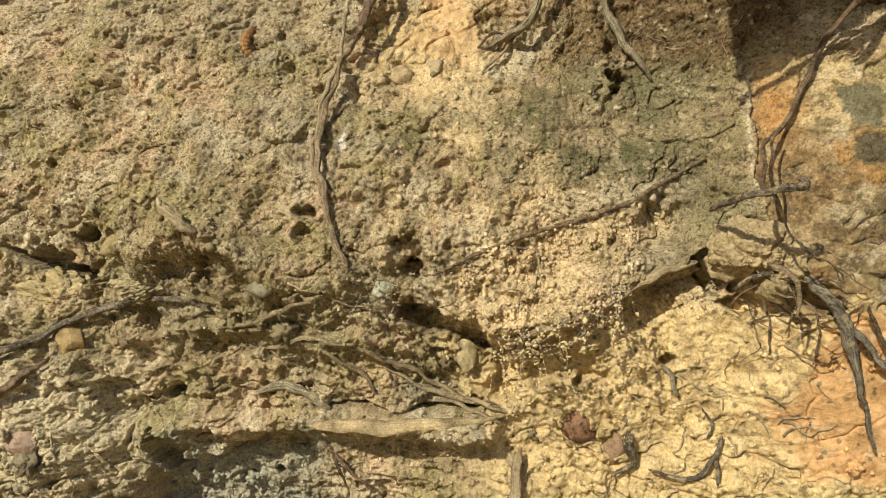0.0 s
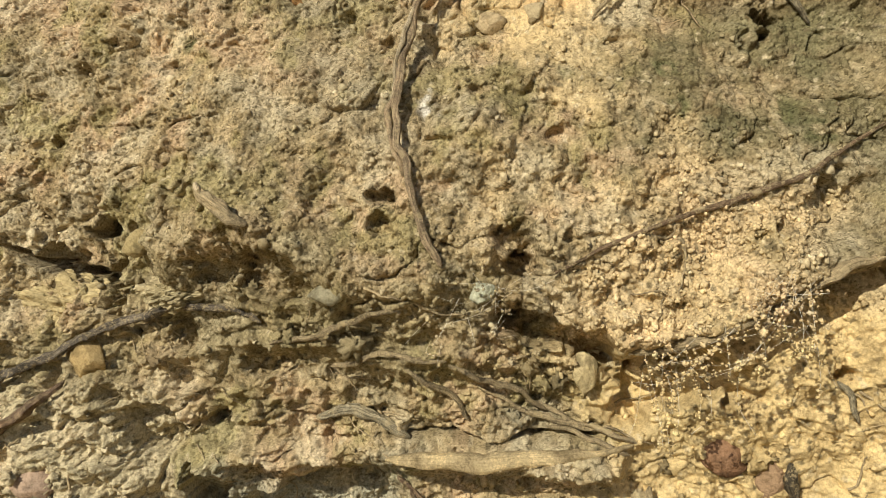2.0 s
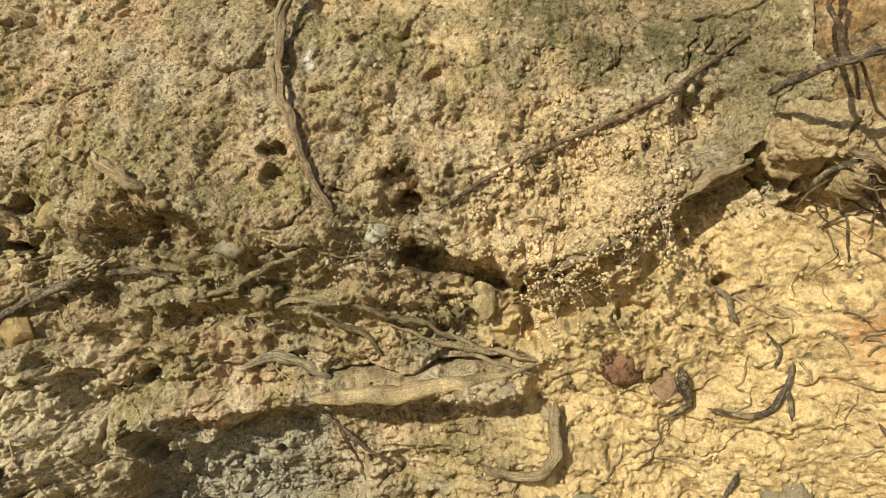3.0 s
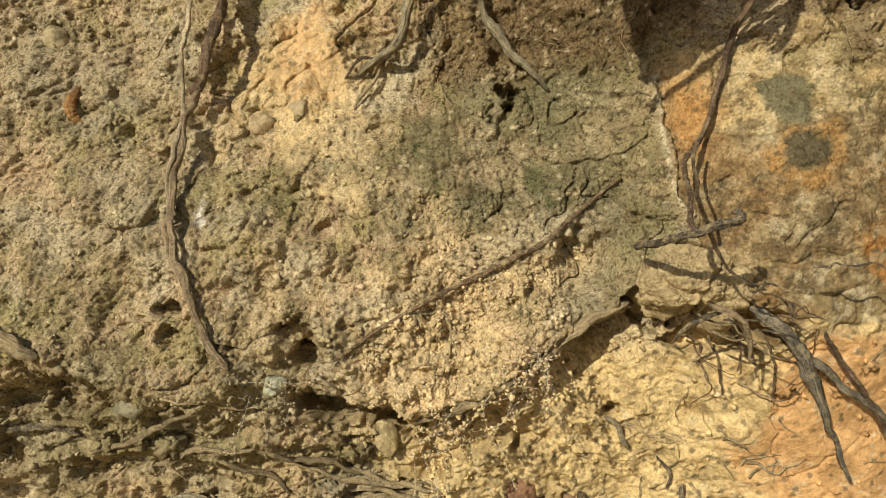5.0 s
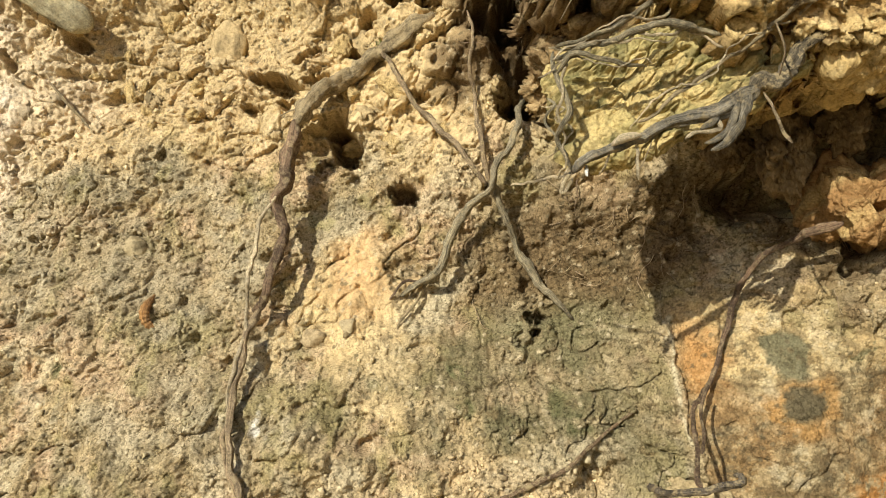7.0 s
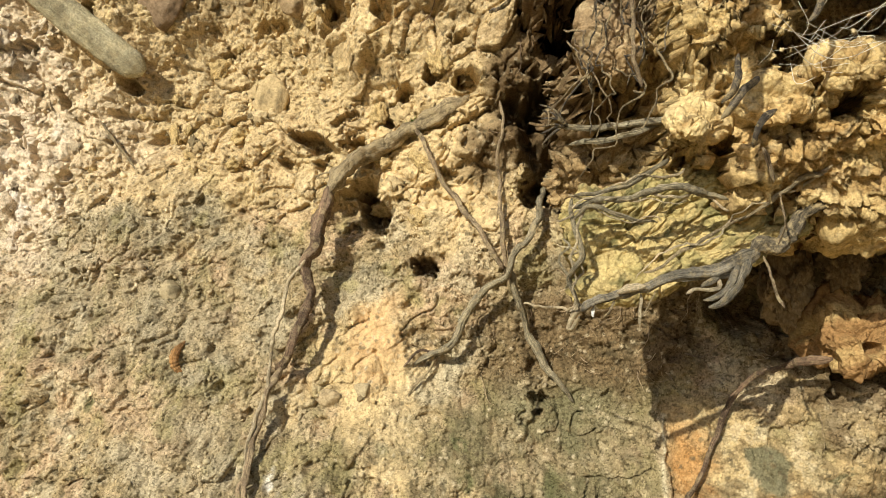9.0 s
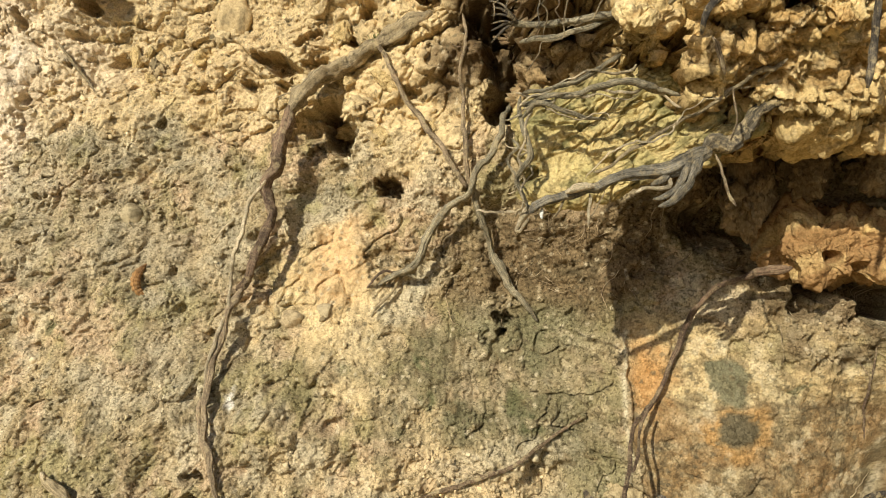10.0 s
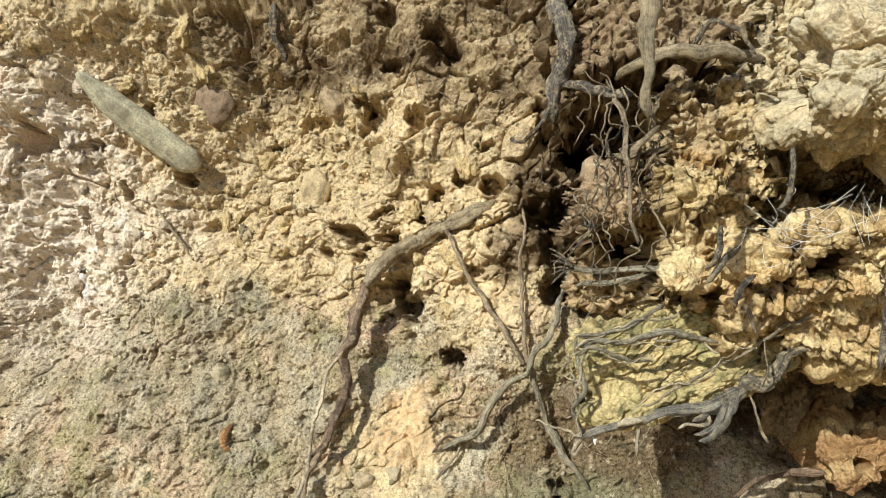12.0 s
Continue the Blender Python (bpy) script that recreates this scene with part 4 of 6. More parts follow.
    h += fbm3(P, 0.0045, 3, 2.2, 0.7) * 0.0010
    P = P + N * h[..., None]
    X3, Y3, Z3 = np.moveaxis(P, -1, 0)
    faces = grid_faces(len(gz), len(gx))
    faces = faces[(y - base(x, z)).reshape(-1)[faces].min(1) < 0.006]
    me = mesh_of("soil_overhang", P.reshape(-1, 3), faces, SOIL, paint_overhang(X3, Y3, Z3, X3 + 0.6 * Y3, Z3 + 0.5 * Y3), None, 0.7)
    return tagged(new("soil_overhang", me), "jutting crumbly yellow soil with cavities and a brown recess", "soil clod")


mass = overhang_sheet()


def lump(cx, cz, rx, rz, front, depth, seed, amp=0.62, size=110):
    """A crumbly lump that juts from the overhang."""
    r = np.random.default_rng(seed)
    t = np.linspace(0, 2 * np.pi, 14, endpoint=False)
    k = r.uniform(0.72, 1.12, 14)
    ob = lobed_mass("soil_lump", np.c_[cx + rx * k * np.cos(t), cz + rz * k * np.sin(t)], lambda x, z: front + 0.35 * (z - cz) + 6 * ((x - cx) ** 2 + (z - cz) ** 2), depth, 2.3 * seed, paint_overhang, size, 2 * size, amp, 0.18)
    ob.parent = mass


brow = lobed_mass("soil_overhang", [(0.1640, 1.1760), (0.1650, 1.1620), (0.1700, 1.1590), (0.1780, 1.1550), (0.1860, 1.1520), (0.2040, 1.1480), (0.2300, 1.1500), (0.2500, 1.1720), (0.2400, 1.2050), (0.2000, 1.2040), (0.1740, 1.1920)],
                  lambda x, z: 0.250 - 0.15 * (x - 0.17) + 60 * np.clip(0.182 - x, 0, 1) ** 2, 0.08, 5.3, paint_brow, 230, 500, 0.85, 0.3)
tagged(brow, "pale crumbly soil brow jutting far out from the bank", "soil clod")
for k, (cx, cz, rx, rz, front) in enumerate(((0.1400, 1.1090, 0.0100, 0.0085, 0.298), (0.1640, 1.1135, 0.0110, 0.0110, 0.290), (0.1850, 1.1215, 0.0110, 0.0075, 0.282), (0.2000, 1.1060, 0.0100, 0.0090, 0.289),
                                             (0.2040, 1.1250, 0.0110, 0.0065, 0.281), (0.2060, 1.0725, 0.0100, 0.0075, 0.320), (0.2240, 1.0740, 0.0120, 0.0105, 0.316), (0.1390, 1.1470, 0.0095, 0.0080, 0.293), (0.1175, 1.1410, 0.0100, 0.0140, 0.314))):
    lump(cx, cz, rx, rz, front, 0.030, 31 + k)
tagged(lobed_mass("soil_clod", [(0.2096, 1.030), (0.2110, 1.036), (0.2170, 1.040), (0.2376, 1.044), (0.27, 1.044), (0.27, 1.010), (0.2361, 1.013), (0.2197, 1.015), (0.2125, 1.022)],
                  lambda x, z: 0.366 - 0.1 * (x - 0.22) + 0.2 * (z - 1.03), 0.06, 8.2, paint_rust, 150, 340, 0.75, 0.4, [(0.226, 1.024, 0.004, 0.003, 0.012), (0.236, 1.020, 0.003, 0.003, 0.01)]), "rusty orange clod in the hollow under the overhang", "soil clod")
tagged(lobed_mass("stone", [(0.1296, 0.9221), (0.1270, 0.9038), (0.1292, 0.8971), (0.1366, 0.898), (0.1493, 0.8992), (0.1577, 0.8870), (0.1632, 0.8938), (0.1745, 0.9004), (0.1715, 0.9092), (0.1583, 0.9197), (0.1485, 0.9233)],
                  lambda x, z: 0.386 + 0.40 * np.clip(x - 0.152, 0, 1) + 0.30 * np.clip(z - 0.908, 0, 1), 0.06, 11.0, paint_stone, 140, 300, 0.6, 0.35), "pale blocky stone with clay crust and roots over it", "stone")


CLODS_BROWN = [clod_mesh(950 + k, 5, (0.20, 0.14, 0.075), (0.28, 0.20, 0.11)) for k in range(2)]
for k, (x, y, z, a, b) in enumerate(((0.200, 0.386, 1.052, 1.9, 1.6), (0.222, 0.380, 1.064, 1.3, 1.0), (0.182, 0.402, 1.064, 1.2, 1.0), (0.246, 0.374, 1.062, 1.4, 1.2))):
    clod = new("soil_clod", CLODS_BROWN[k % 2])
    clod.matrix_basis = Matrix.LocRotScale((x, y, z), Euler((k, 2 * k, 1)), (a, 1.1, b))
    tagged(clod, "brown shaded clod in the hollow under the overhang", "soil clod", "clods in the hollow")

# blocky clods half sunk in the bank
CLODS_PALE = [clod_mesh(970 + k, 4, (0.74, 0.60, 0.43), (0.84, 0.70, 0.54)) for k in range(3)]
CLODS_SMALL = [clod_mesh(980 + k, 4) for k in range(4)]
r = np.random.default_rng(17)
for k in range(150):
    x, z = r.uniform(-0.28, 0.10), r.uniform(1.09, 1.29)
    if fbm(np.array([x]), np.array([z]), 0.06, 2, 990)[0] < 0.02 or spot(x, z, 0.036, 1.067, 0.02, 0.02) > 0:
        continue
    zone = zones(np.array([x]), np.array([z]))
    if zone["humus_shade"][0] > 0.4:
        continue
    pool = CLODS_PALE if zone["pink"][0] > 0.5 else CLODS_SMALL
    ob = part("clod", pool[r.integers(len(pool))], bank)
    s = r.uniform(0.3, 0.85)
    ob.matrix_basis = Matrix.LocRotScale((x, float(surface(np.array([x]), np.array([z]))[0]) + 0.004 * s, z), Euler(r.uniform(0, 6.28, 3)), (s * r.uniform(0.8, 1.5), s * 0.8, s * r.uniform(0.6, 1.0)))


# ---- roots ----
def spline(points, spacing):
    """A smooth line through the points, in even steps."""
    p = np.asarray(points, float)
    p = np.vstack([2 * p[0] - p[1], p, 2 * p[-1] - p[-2]])
    out = []
    for k in range(1, len(p) - 2):
        n = max(2, int(np.linalg.norm(p[k + 1, :3] - p[k, :3]) / spacing))
        t = np.linspace(0, 1, n, endpoint=False)[:, None]
        out.append(0.5 * (2 * p[k] + (p[k + 1] - p[k - 1]) * t + (2 * p[k - 1] - 5 * p[k] + 4 * p[k + 1] - p[k + 2]) * t ** 2 + (3 * p[k] - p[k - 1] - 3 * p[k + 1] + p[k + 2]) * t ** 3))
    return np.vstack(out + [p[-2:-1]])


def tube(name, line, radius, mat, sides=12, seed=1, knots=0.24, flat=1.0, blunt=2.2):
    """A gnarled tube along a line, with closed ends; radius is one number a point."""
    n = len(line)
    tan = np.gradient(line, axis=0)
    tan /= np.linalg.norm(tan, axis=1, keepdims=True) + 1e-9
    side = np.cross(tan, np.array([0.1, 1.0, 0.05]))
    side /= np.linalg.norm(side, axis=1, keepdims=True) + 1e-9
    out = np.cross(side, tan)
    length = np.r_[0, np.cumsum(np.linalg.norm(np.diff(line, axis=0), axis=1))]
    a = np.linspace(0, 2 * np.pi, sides, endpoint=False)
    A, L = np.meshgrid(a, length)
    radius = np.asarray(radius) * np.sqrt(np.clip(np.minimum(length, length[-1] - length) / (blunt * np.asarray(radius)) + 0.12, 0, 1))
    groove = 1.25 * knots * (np.abs(fbm(np.cos(A) * 1.3 + seed, np.sin(A) * 1.3 + L / 0.06, 1.0, 3, 830)) - 0.3)
    r = (0.72 + groove) * np.asarray(radius)[:, None] * (1 + 1.25 * knots * fbm(np.cos(A) * 1.8 + seed + L / 0.009, np.sin(A) * 1.8 + L / 0.006, 1.0, 3, 820) + knots * 1.3 * fbm(L / 0.014 + seed, np.cos(A) * 0.9 + seed, 1.0, 3, 800 + seed % 5) + knots * 0.7 * fbm(np.sin(A) * 1.4, L / 0.05 + seed, 1.0, 2, 810))
    P = line[:, None] + side[:, None] * (np.cos(A) * r)[..., None] + out[:, None] * (np.sin(A) * r * flat)[..., None]
    P = np.concatenate([np.repeat(line[:1, None], sides, 1), P, np.repeat(line[-1:, None], sides, 1)])
    F = np.stack([np.cos(A) * 3.6 + seed, np.sin(A) * 3.6, L * 45], -1)
    F = np.concatenate([F[:1], F, F[-1:]])
    return mesh_of(name, P.reshape(-1, 3), grid_faces(n + 2, sides, True), mat, None, F.reshape(-1, 3))


def taper(n, *values):
    return np.interp(np.linspace(0, 1, n), np.linspace(0, 1, len(values)), values)


COUNT = [0]


def hugging(points, radii, lift, wave=1.0):
    """A line that follows the bank's face at the given places (x, z), lifted off it by the share lift of its radius."""
    line = spline([(x, 0, z) for x, z in points], 0.0012)
    rr = taper(len(line), *radii)
    COUNT[0] += 1
    wob = COUNT[0] * 3.7
    t = np.arange(len(line)) * 0.0012
    line[:, 0] += fbm(t, t * 0 + wob, 0.016, 4, 900) * 0.0013 * wave
    line[:, 2] += fbm(t, t * 0 + wob + 50, 0.016, 4, 900) * 0.0014 * wave
    y = surface(line[:, 0], line[:, 2])
    y = np.min([np.pad(y, 5, mode="edge")[k:k + len(y)] for k in range(11)], axis=0) + 0.0006
    for _ in range(3):
        y = np.convolve(np.pad(y, 4, mode="edge"), np.ones(9) / 9, "valid")
    lf = taper(len(line), *lift) if isinstance(lift, tuple) else lift
    line[:, 1] = y - rr * lf
    return line, rr


def root(name, points, radii, label, mat, lift=0.6, parent=None, knots=0.26, wave=1.0):
    line, rr = hugging(points, radii, lift, wave)
    me = tube(name, line, rr, mat, 16 if max(radii) > 0.0018 else 8, COUNT[0], knots)
    if parent:
        return part(name, me, parent)
    return tagged(new(name, me), label, "root")


def free_root(name, points, radii, label, mat, parent=None, sides=10, wobble=0.0012):
    line = spline(points, 0.0012)
    COUNT[0] += 1
    t = np.arange(len(line)) * 0.0012
    for k in range(3):
        line[:, k] += fbm(t, t * 0 + COUNT[0] * 2.3 + 20 * k, 0.014, 3, 910) * wobble
    me = tube(name, line, taper(len(line), *radii), mat, sides, COUNT[0])
    if parent:
        return part(name, me, parent)
    return tagged(new(name, me), label, "root")


big = root("root", [(0.062, 1.1600), (0.0568, 1.1545), (0.0340, 1.1465), (0.0155, 1.1387), (-0.0020, 1.1290), (-0.0125, 1.1165), (-0.0170, 1.1070)], (0.0052, 0.0060, 0.0064, 0.0068, 0.0064), "long gnarled brown root running down the bank", DIRTY, (0.2, 0.5, 0.8, 1.8, 3.2), None, 0.28)
root("stem", [(-0.0155, 1.1120), (-0.0180, 1.1020), (-0.0205, 1.0945), (-0.0248, 1.0795), (-0.0285, 1.0695), (-0.0255, 1.0545), (-0.0272, 1.0435), (-0.0310, 1.0335), (-0.0340, 1.0220), (-0.0410, 1.0145)], (0.0060, 0.0056, 0.0048, 0.0040, 0.0032, 0.0034, 0.0030, 0.0025), "", BROWN, (3.2, 4.2, 5.0, 5.4, 5.2, 4.2), big, 0.22)
root("stem", [(-0.0385, 1.0165), (-0.0445, 1.0045), (-0.0475, 0.9925), (-0.0498, 0.9780), (-0.0520, 0.9602), (-0.0510, 0.9489), (-0.0470, 0.9353), (-0.0431, 0.9217), (-0.0388, 0.9097), (-0.0345, 0.9000)], (0.0026, 0.0022, 0.0023, 0.0021, 0.0022, 0.0020, 0.0021), "", TAN, (4.6, 3.6, 2.4, 1.8, 1.4, 1.0, 0.6), big, 0.22)
root("strand", [(-0.0280, 1.0730), (-0.0345, 1.0645), (-0.0368, 1.0590), (-0.0388, 1.0420), (-0.0425, 1.0255), (-0.0440, 1.0150), (-0.0462, 1.0022), (-0.0495, 0.9915), (-0.0520, 0.9780), (-0.0545, 0.9600)], (0.0018, 0.0015, 0.0016, 0.0013, 0.0015, 0.0010), "", PALE, (13.0, 12.0, 11.0, 8.0, 5.0, 2.0), big)
root("strand", [(-0.0500, 0.9740), (-0.0550, 0.9600), (-0.0532, 0.9480), (-0.0492, 0.9350)], (0.0014, 0.0015, 0.0013), "", TAN, 2.0, big, 0.25)
root("rootlet", [(0.0325, 1.1475), (0.0395, 1.1300), (0.0495, 1.1090), (0.0625, 1.0925), (0.0700, 1.0785), (0.0785, 1.0640)], (0.0014, 0.0017, 0.0019, 0.0018, 0.0016), "", TAN, (2.0, 2.5, 3.5, 5.5), big)
root("rootlet", [(-0.051, 1.052), (-0.058, 1.046), (-0.063, 1.040)], (0.0009, 0.0006), "", PALE, 0.8, big)
root("rootlet", [(-0.010, 1.121), (-0.020, 1.124), (-0.028, 1.122)], (0.0008, 0.0005), "", DIRTY, 0.8, big)
root("root", [(0.0795, 1.1530), (0.0803, 1.1390), (0.0783, 1.1201), (0.0787, 1.1008), (0.0786, 1.0817), (0.0800, 1.0640)], (0.0010, 0.0014, 0.0015, 0.0013), "thin dark root on yellow clay", TAN, (1.0, 3.0, 6.0))
fork = root("root", [(0.1090, 1.1190), (0.1010, 1.1010), (0.0930, 1.0815), (0.0852, 1.0720), (0.0800, 1.0600), (0.0675, 1.0522), (0.0582, 1.0393), (0.0520, 1.0262), (0.0462, 1.0212), (0.0371, 1.0192), (0.0290, 1.0150)], (0.0018, 0.0022, 0.0024, 0.0022, 0.0026, 0.0030, 0.0034, 0.0016), "grey-brown forked root clinging to the bank", LICHEN, (4.0, 5.0, 6.0, 6.0, 4.0, 3.0, 1.2))
root("rootlet", [(0.0810, 1.0640), (0.0862, 1.0480), (0.0905, 1.0340), (0.0972, 1.0160), (0.1043, 1.0060), (0.1130, 0.9922)], (0.0018, 0.0024, 0.0026, 0.0022, 0.0014), "", LICHEN, (6.0, 4.0, 3.0, 2.0, 1.0), fork)
root("rootlet", [(0.0440, 1.0205), (0.0350, 1.0090), (0.0270, 0.9980)], (0.0012, 0.0008), "", DIRTY, 1.2, fork)
root("rootlet", [(0.0420, 1.0200), (0.0330, 1.0215), (0.0240, 1.0130)], (0.0012, 0.0007), "", BROWN, 2.2, fork)
side = free_root("root", [(0.2100, 0.370, 1.0210), (0.1985, 0.381, 1.0180), (0.1888, 0.391, 1.0136), (0.1832, 0.4015, 1.0065), (0.1752, 0.405, 0.9938), (0.1718, 0.4055, 0.9844), (0.1670, 0.4045, 0.9740), (0.1585, 0.400, 0.9610), (0.1488, 0.391, 0.9540), (0.1440, 0.377, 0.9477), (0.1402, 0.364, 0.9408), (0.1369, 0.355, 0.9343), (0.1370, 0.352, 0.9304)], (0.0022, 0.0019, 0.0017, 0.0016, 0.0015, 0.0013, 0.0012, 0.0012), "smooth grey-brown root across rusty sandstone", BROWN, None, 14, 0.0008)
free_root("strand", [(0.1550, 0.391, 0.9600), (0.1495, 0.384, 0.9535), (0.1455, 0.371, 0.9470), (0.1418, 0.362, 0.9410)], (0.0008, 0.0010, 0.0009), "", BROWN, side, 8, 0.0005)
hook = free_root("root", [(0.1255, 0.390, 0.9250), (0.1266, 0.368, 0.9275), (0.1301, 0.357, 0.9288), (0.1343, 0.352, 0.9300), (0.1379, 0.350, 0.9307), (0.1423, 0.348, 0.9322), (0.1480, 0.348, 0.9322), (0.1505, 0.348, 0.9329), (0.1502, 0.348, 0.9350), (0.1485, 0.350, 0.9351)], (0.0016, 0.0018, 0.0017, 0.0017, 0.0017, 0.0018, 0.0019), "short hooked root sticking out over a stone", BARK, None, 14, 0.0006)
free_root("rootlet", [(0.1415, 0.354, 0.9290), (0.1460, 0.360, 0.9210), (0.1503, 0.365, 0.9144), (0.1590, 0.370, 0.9072), (0.1673, 0.380, 0.9039)], (0.0009, 0.0008, 0.0007), "", BROWN, hook, 6)
root("root", [(-0.2600, 0.8400), (-0.2300, 0.8530), (-0.2041, 0.8650), (-0.1881, 0.8728), (-0.1771, 0.8772), (-0.1637, 0.8803), (-0.1500, 0.8835), (-0.1345, 0.8841), (-0.1226, 0.8820), (-0.1130, 0.8772)], (0.0034, 0.0030, 0.0028, 0.0026, 0.0016), "dark curved root arching along the bank", BARK, (1.2, 1.4, 1.5, 1.0, 0.3))
root("root", [(0.132, 0.9507), (0.1147, 0.941), (0.097, 0.931), (0.083, 0.926), (0.069, 0.921), (0.0485, 0.9155), (0.027, 0.907), (0.0056, 0.897)], (0.0008, 0.0012, 0.0016, 0.0017, 0.0012, 0.0013, 0.0009), "straight reddish root slanting across the bank", RED, 0.5, None, 0.2, 0.35)
root("root", [(0.1240, 0.9030), (0.1120, 0.8995), (0.1029, 0.8955), (0.0862, 0.8858), (0.0672, 0.8762), (0.0503, 0.8704), (0.0334, 0.8665)], (0.0018, 0.0026, 0.0022, 0.0028, 0.0016), "clay-coated root along an undercut shelf", DIRTY, -0.1)
log = root("root", [(-0.0640, 0.8170), (-0.0496, 0.8187), (-0.0343, 0.8187), (-0.0143, 0.8192), (0.0098, 0.8220), (0.0280, 0.8235), (0.0380, 0.8260)], (0.0020, 0.0048, 0.0056, 0.0054, 0.0046, 0.0024, 0.0010), "thick clay-covered root lying level, cracked lengthwise", CLAYROOT, -0.1, None, 0.10, 0.4)
root("root", [(-0.0960, 0.8315), (-0.0913, 0.8331), (-0.0780, 0.8351), (-0.0637, 0.8296), (-0.0544, 0.8232)], (0.0020, 0.0032, 0.0030, 0.0026), "greenish weathered root end in the bank", LICHEN, 0.3)
twig = root("root", [(0.1391, 0.8209), (0.1356, 0.8100), (0.1309, 0.8010), (0.1235, 0.7979), (0.1135, 0.7998), (0.1070, 0.8005)], (0.0016, 0.0018, 0.0016, 0.0012, 0.0008), "dark twisted root loop on yellow clay", BARK, 1.5)
root("rootlet", [(0.1355, 0.8111), (0.1380, 0.8030), (0.1376, 0.7968)], (0.0018, 0.0012), "", BARK, 1.2, twig)
root("root", [(0.119, 0.770), (0.115, 0.759), (0.109, 0.747), (0.097, 0.744)], (0.0016, 0.0012), "thin root half sunk in yellow clay", BARK, 0.6)
root("root", [(0.166, 0.795), (0.175, 0.783), (0.184, 0.774), (0.193, 0.765)], (0.0010, 0.0012, 0.0008), "thin dark root trailing over clay", BROWN, 0.8)
root("root", [(0.0452, 0.8077), (0.0430, 0.7972), (0.0429, 0.7867), (0.0337, 0.7780), (0.0173, 0.7758), (0.0102, 0.7784)], (0.0026, 0.0030, 0.0032, 0.0030, 0.0022), "stout crooked root end crusted with soil", DIRTY, (1.0, 2.0, 2.4, 1.6))
clump = root("root", [(0.1640, 0.8960), (0.1673, 0.8939), (0.1738, 0.8870), (0.1805, 0.8756), (0.1840, 0.8620), (0.1901, 0.8428), (0.1969, 0.8223)], (0.0026, 0.0033, 0.0034, 0.0021, 0.0015, 0.0012), "grey forked root below the stone", GRANULAR, (1.5, 2.0, 2.4, 3.5, 4.5))
root("rootlet", [(0.1790, 0.8775), (0.1897, 0.8679), (0.2063, 0.8504), (0.2200, 0.8370)], (0.0025, 0.0020, 0.0015), "", GRANULAR, (2.6, 3.2, 4.0), clump)
root("rootlet", [(0.1862, 0.8863), (0.1916, 0.8751), (0.2037, 0.8555), (0.2150, 0.8330)], (0.0013, 0.0012), "", BROWN, 5.0, clump)
free_root("rootlet", [(0.1318, 0.376, 0.8922), (0.1365, 0.371, 0.8975), (0.1429, 0.371, 0.8995), (0.1489, 0.374, 0.8992)], (0.0012, 0.0016, 0.0012), "", ROOTCRUST, clump, 8)
free_root("rootlet", [(0.1440, 0.374, 0.9030), (0.1493, 0.369, 0.9012), (0.1535, 0.367, 0.8956), (0.1558, 0.368, 0.8892), (0.1548, 0.370, 0.8814)], (0.0018, 0.0017, 0.0012, 0.0008), "", TAN, clump, 8)
for pts in ([(0.138, 0.884), (0.146, 0.891), (0.155, 0.894), (0.164, 0.893)], [(0.163, 0.894), (0.165, 0.884), (0.164, 0.870)], [(0.151, 0.886), (0.153, 0.874), (0.154, 0.862)], [(0.170, 0.884), (0.171, 0.872), (0.170, 0.858)], [(0.144, 0.886), (0.150, 0.882), (0.147, 0.874)], [(0.158, 0.890), (0.161, 0.880), (0.158, 0.872)]):
    root("rootlet", pts, (0.0008, 0.0007, 0.0005), "", BROWN, 3.0, clump)
for k in range(12):
    g = np.random.default_rng(700 + k)
    x0, z0 = g.uniform(0.140, 0.180), g.uniform(0.889, 0.912)
    a = g.uniform(-0.9, 0.15)
    n = g.uniform(0.008, 0.026)
    pts = [(x0, z0), (x0 + 0.5 * n * math.cos(a) + g.normal(0, 0.002), z0 + 0.5 * n * math.sin(a) + g.normal(0, 0.003)), (x0 + n * math.cos(a + g.normal(0, 0.4)), z0 + n * math.sin(a) - 0.004)]
    line = [(px, 0.372 - 0.25 * (px - 0.15) - 0.004 * g.random(), pz) for px, pz in pts]
    free_root("rootlet", line, (g.uniform(0.0003, 0.0008), g.uniform(0.0003, 0.0007), 0.0003), "", (ROOTCRUST, BARK, DIRTY, BROWN)[k % 4], clump, 6, 0.004)
broken = root("root", [(-0.1275, 0.9330), (-0.1245, 0.9280), (-0.1160, 0.9215), (-0.1054, 0.9179)], (0.0034, 0.0040, 0.0026), "broken root stub with a pale snapped end", DIRTY, 0.5)
root("snapped_end", [(-0.1275, 0.9345), (-0.1258, 0.9305)], (0.0026, 0.0026), "", PALE, 2.2, broken, 0.1)

root("root", [(-0.250, 0.822), (-0.232, 0.831), (-0.219, 0.839), (-0.207, 0.848), (-0.200, 0.853)], (0.0040, 0.0036, 0.0028, 0.0014), "dark root end poking from grey soil", BROWN, 1.2)
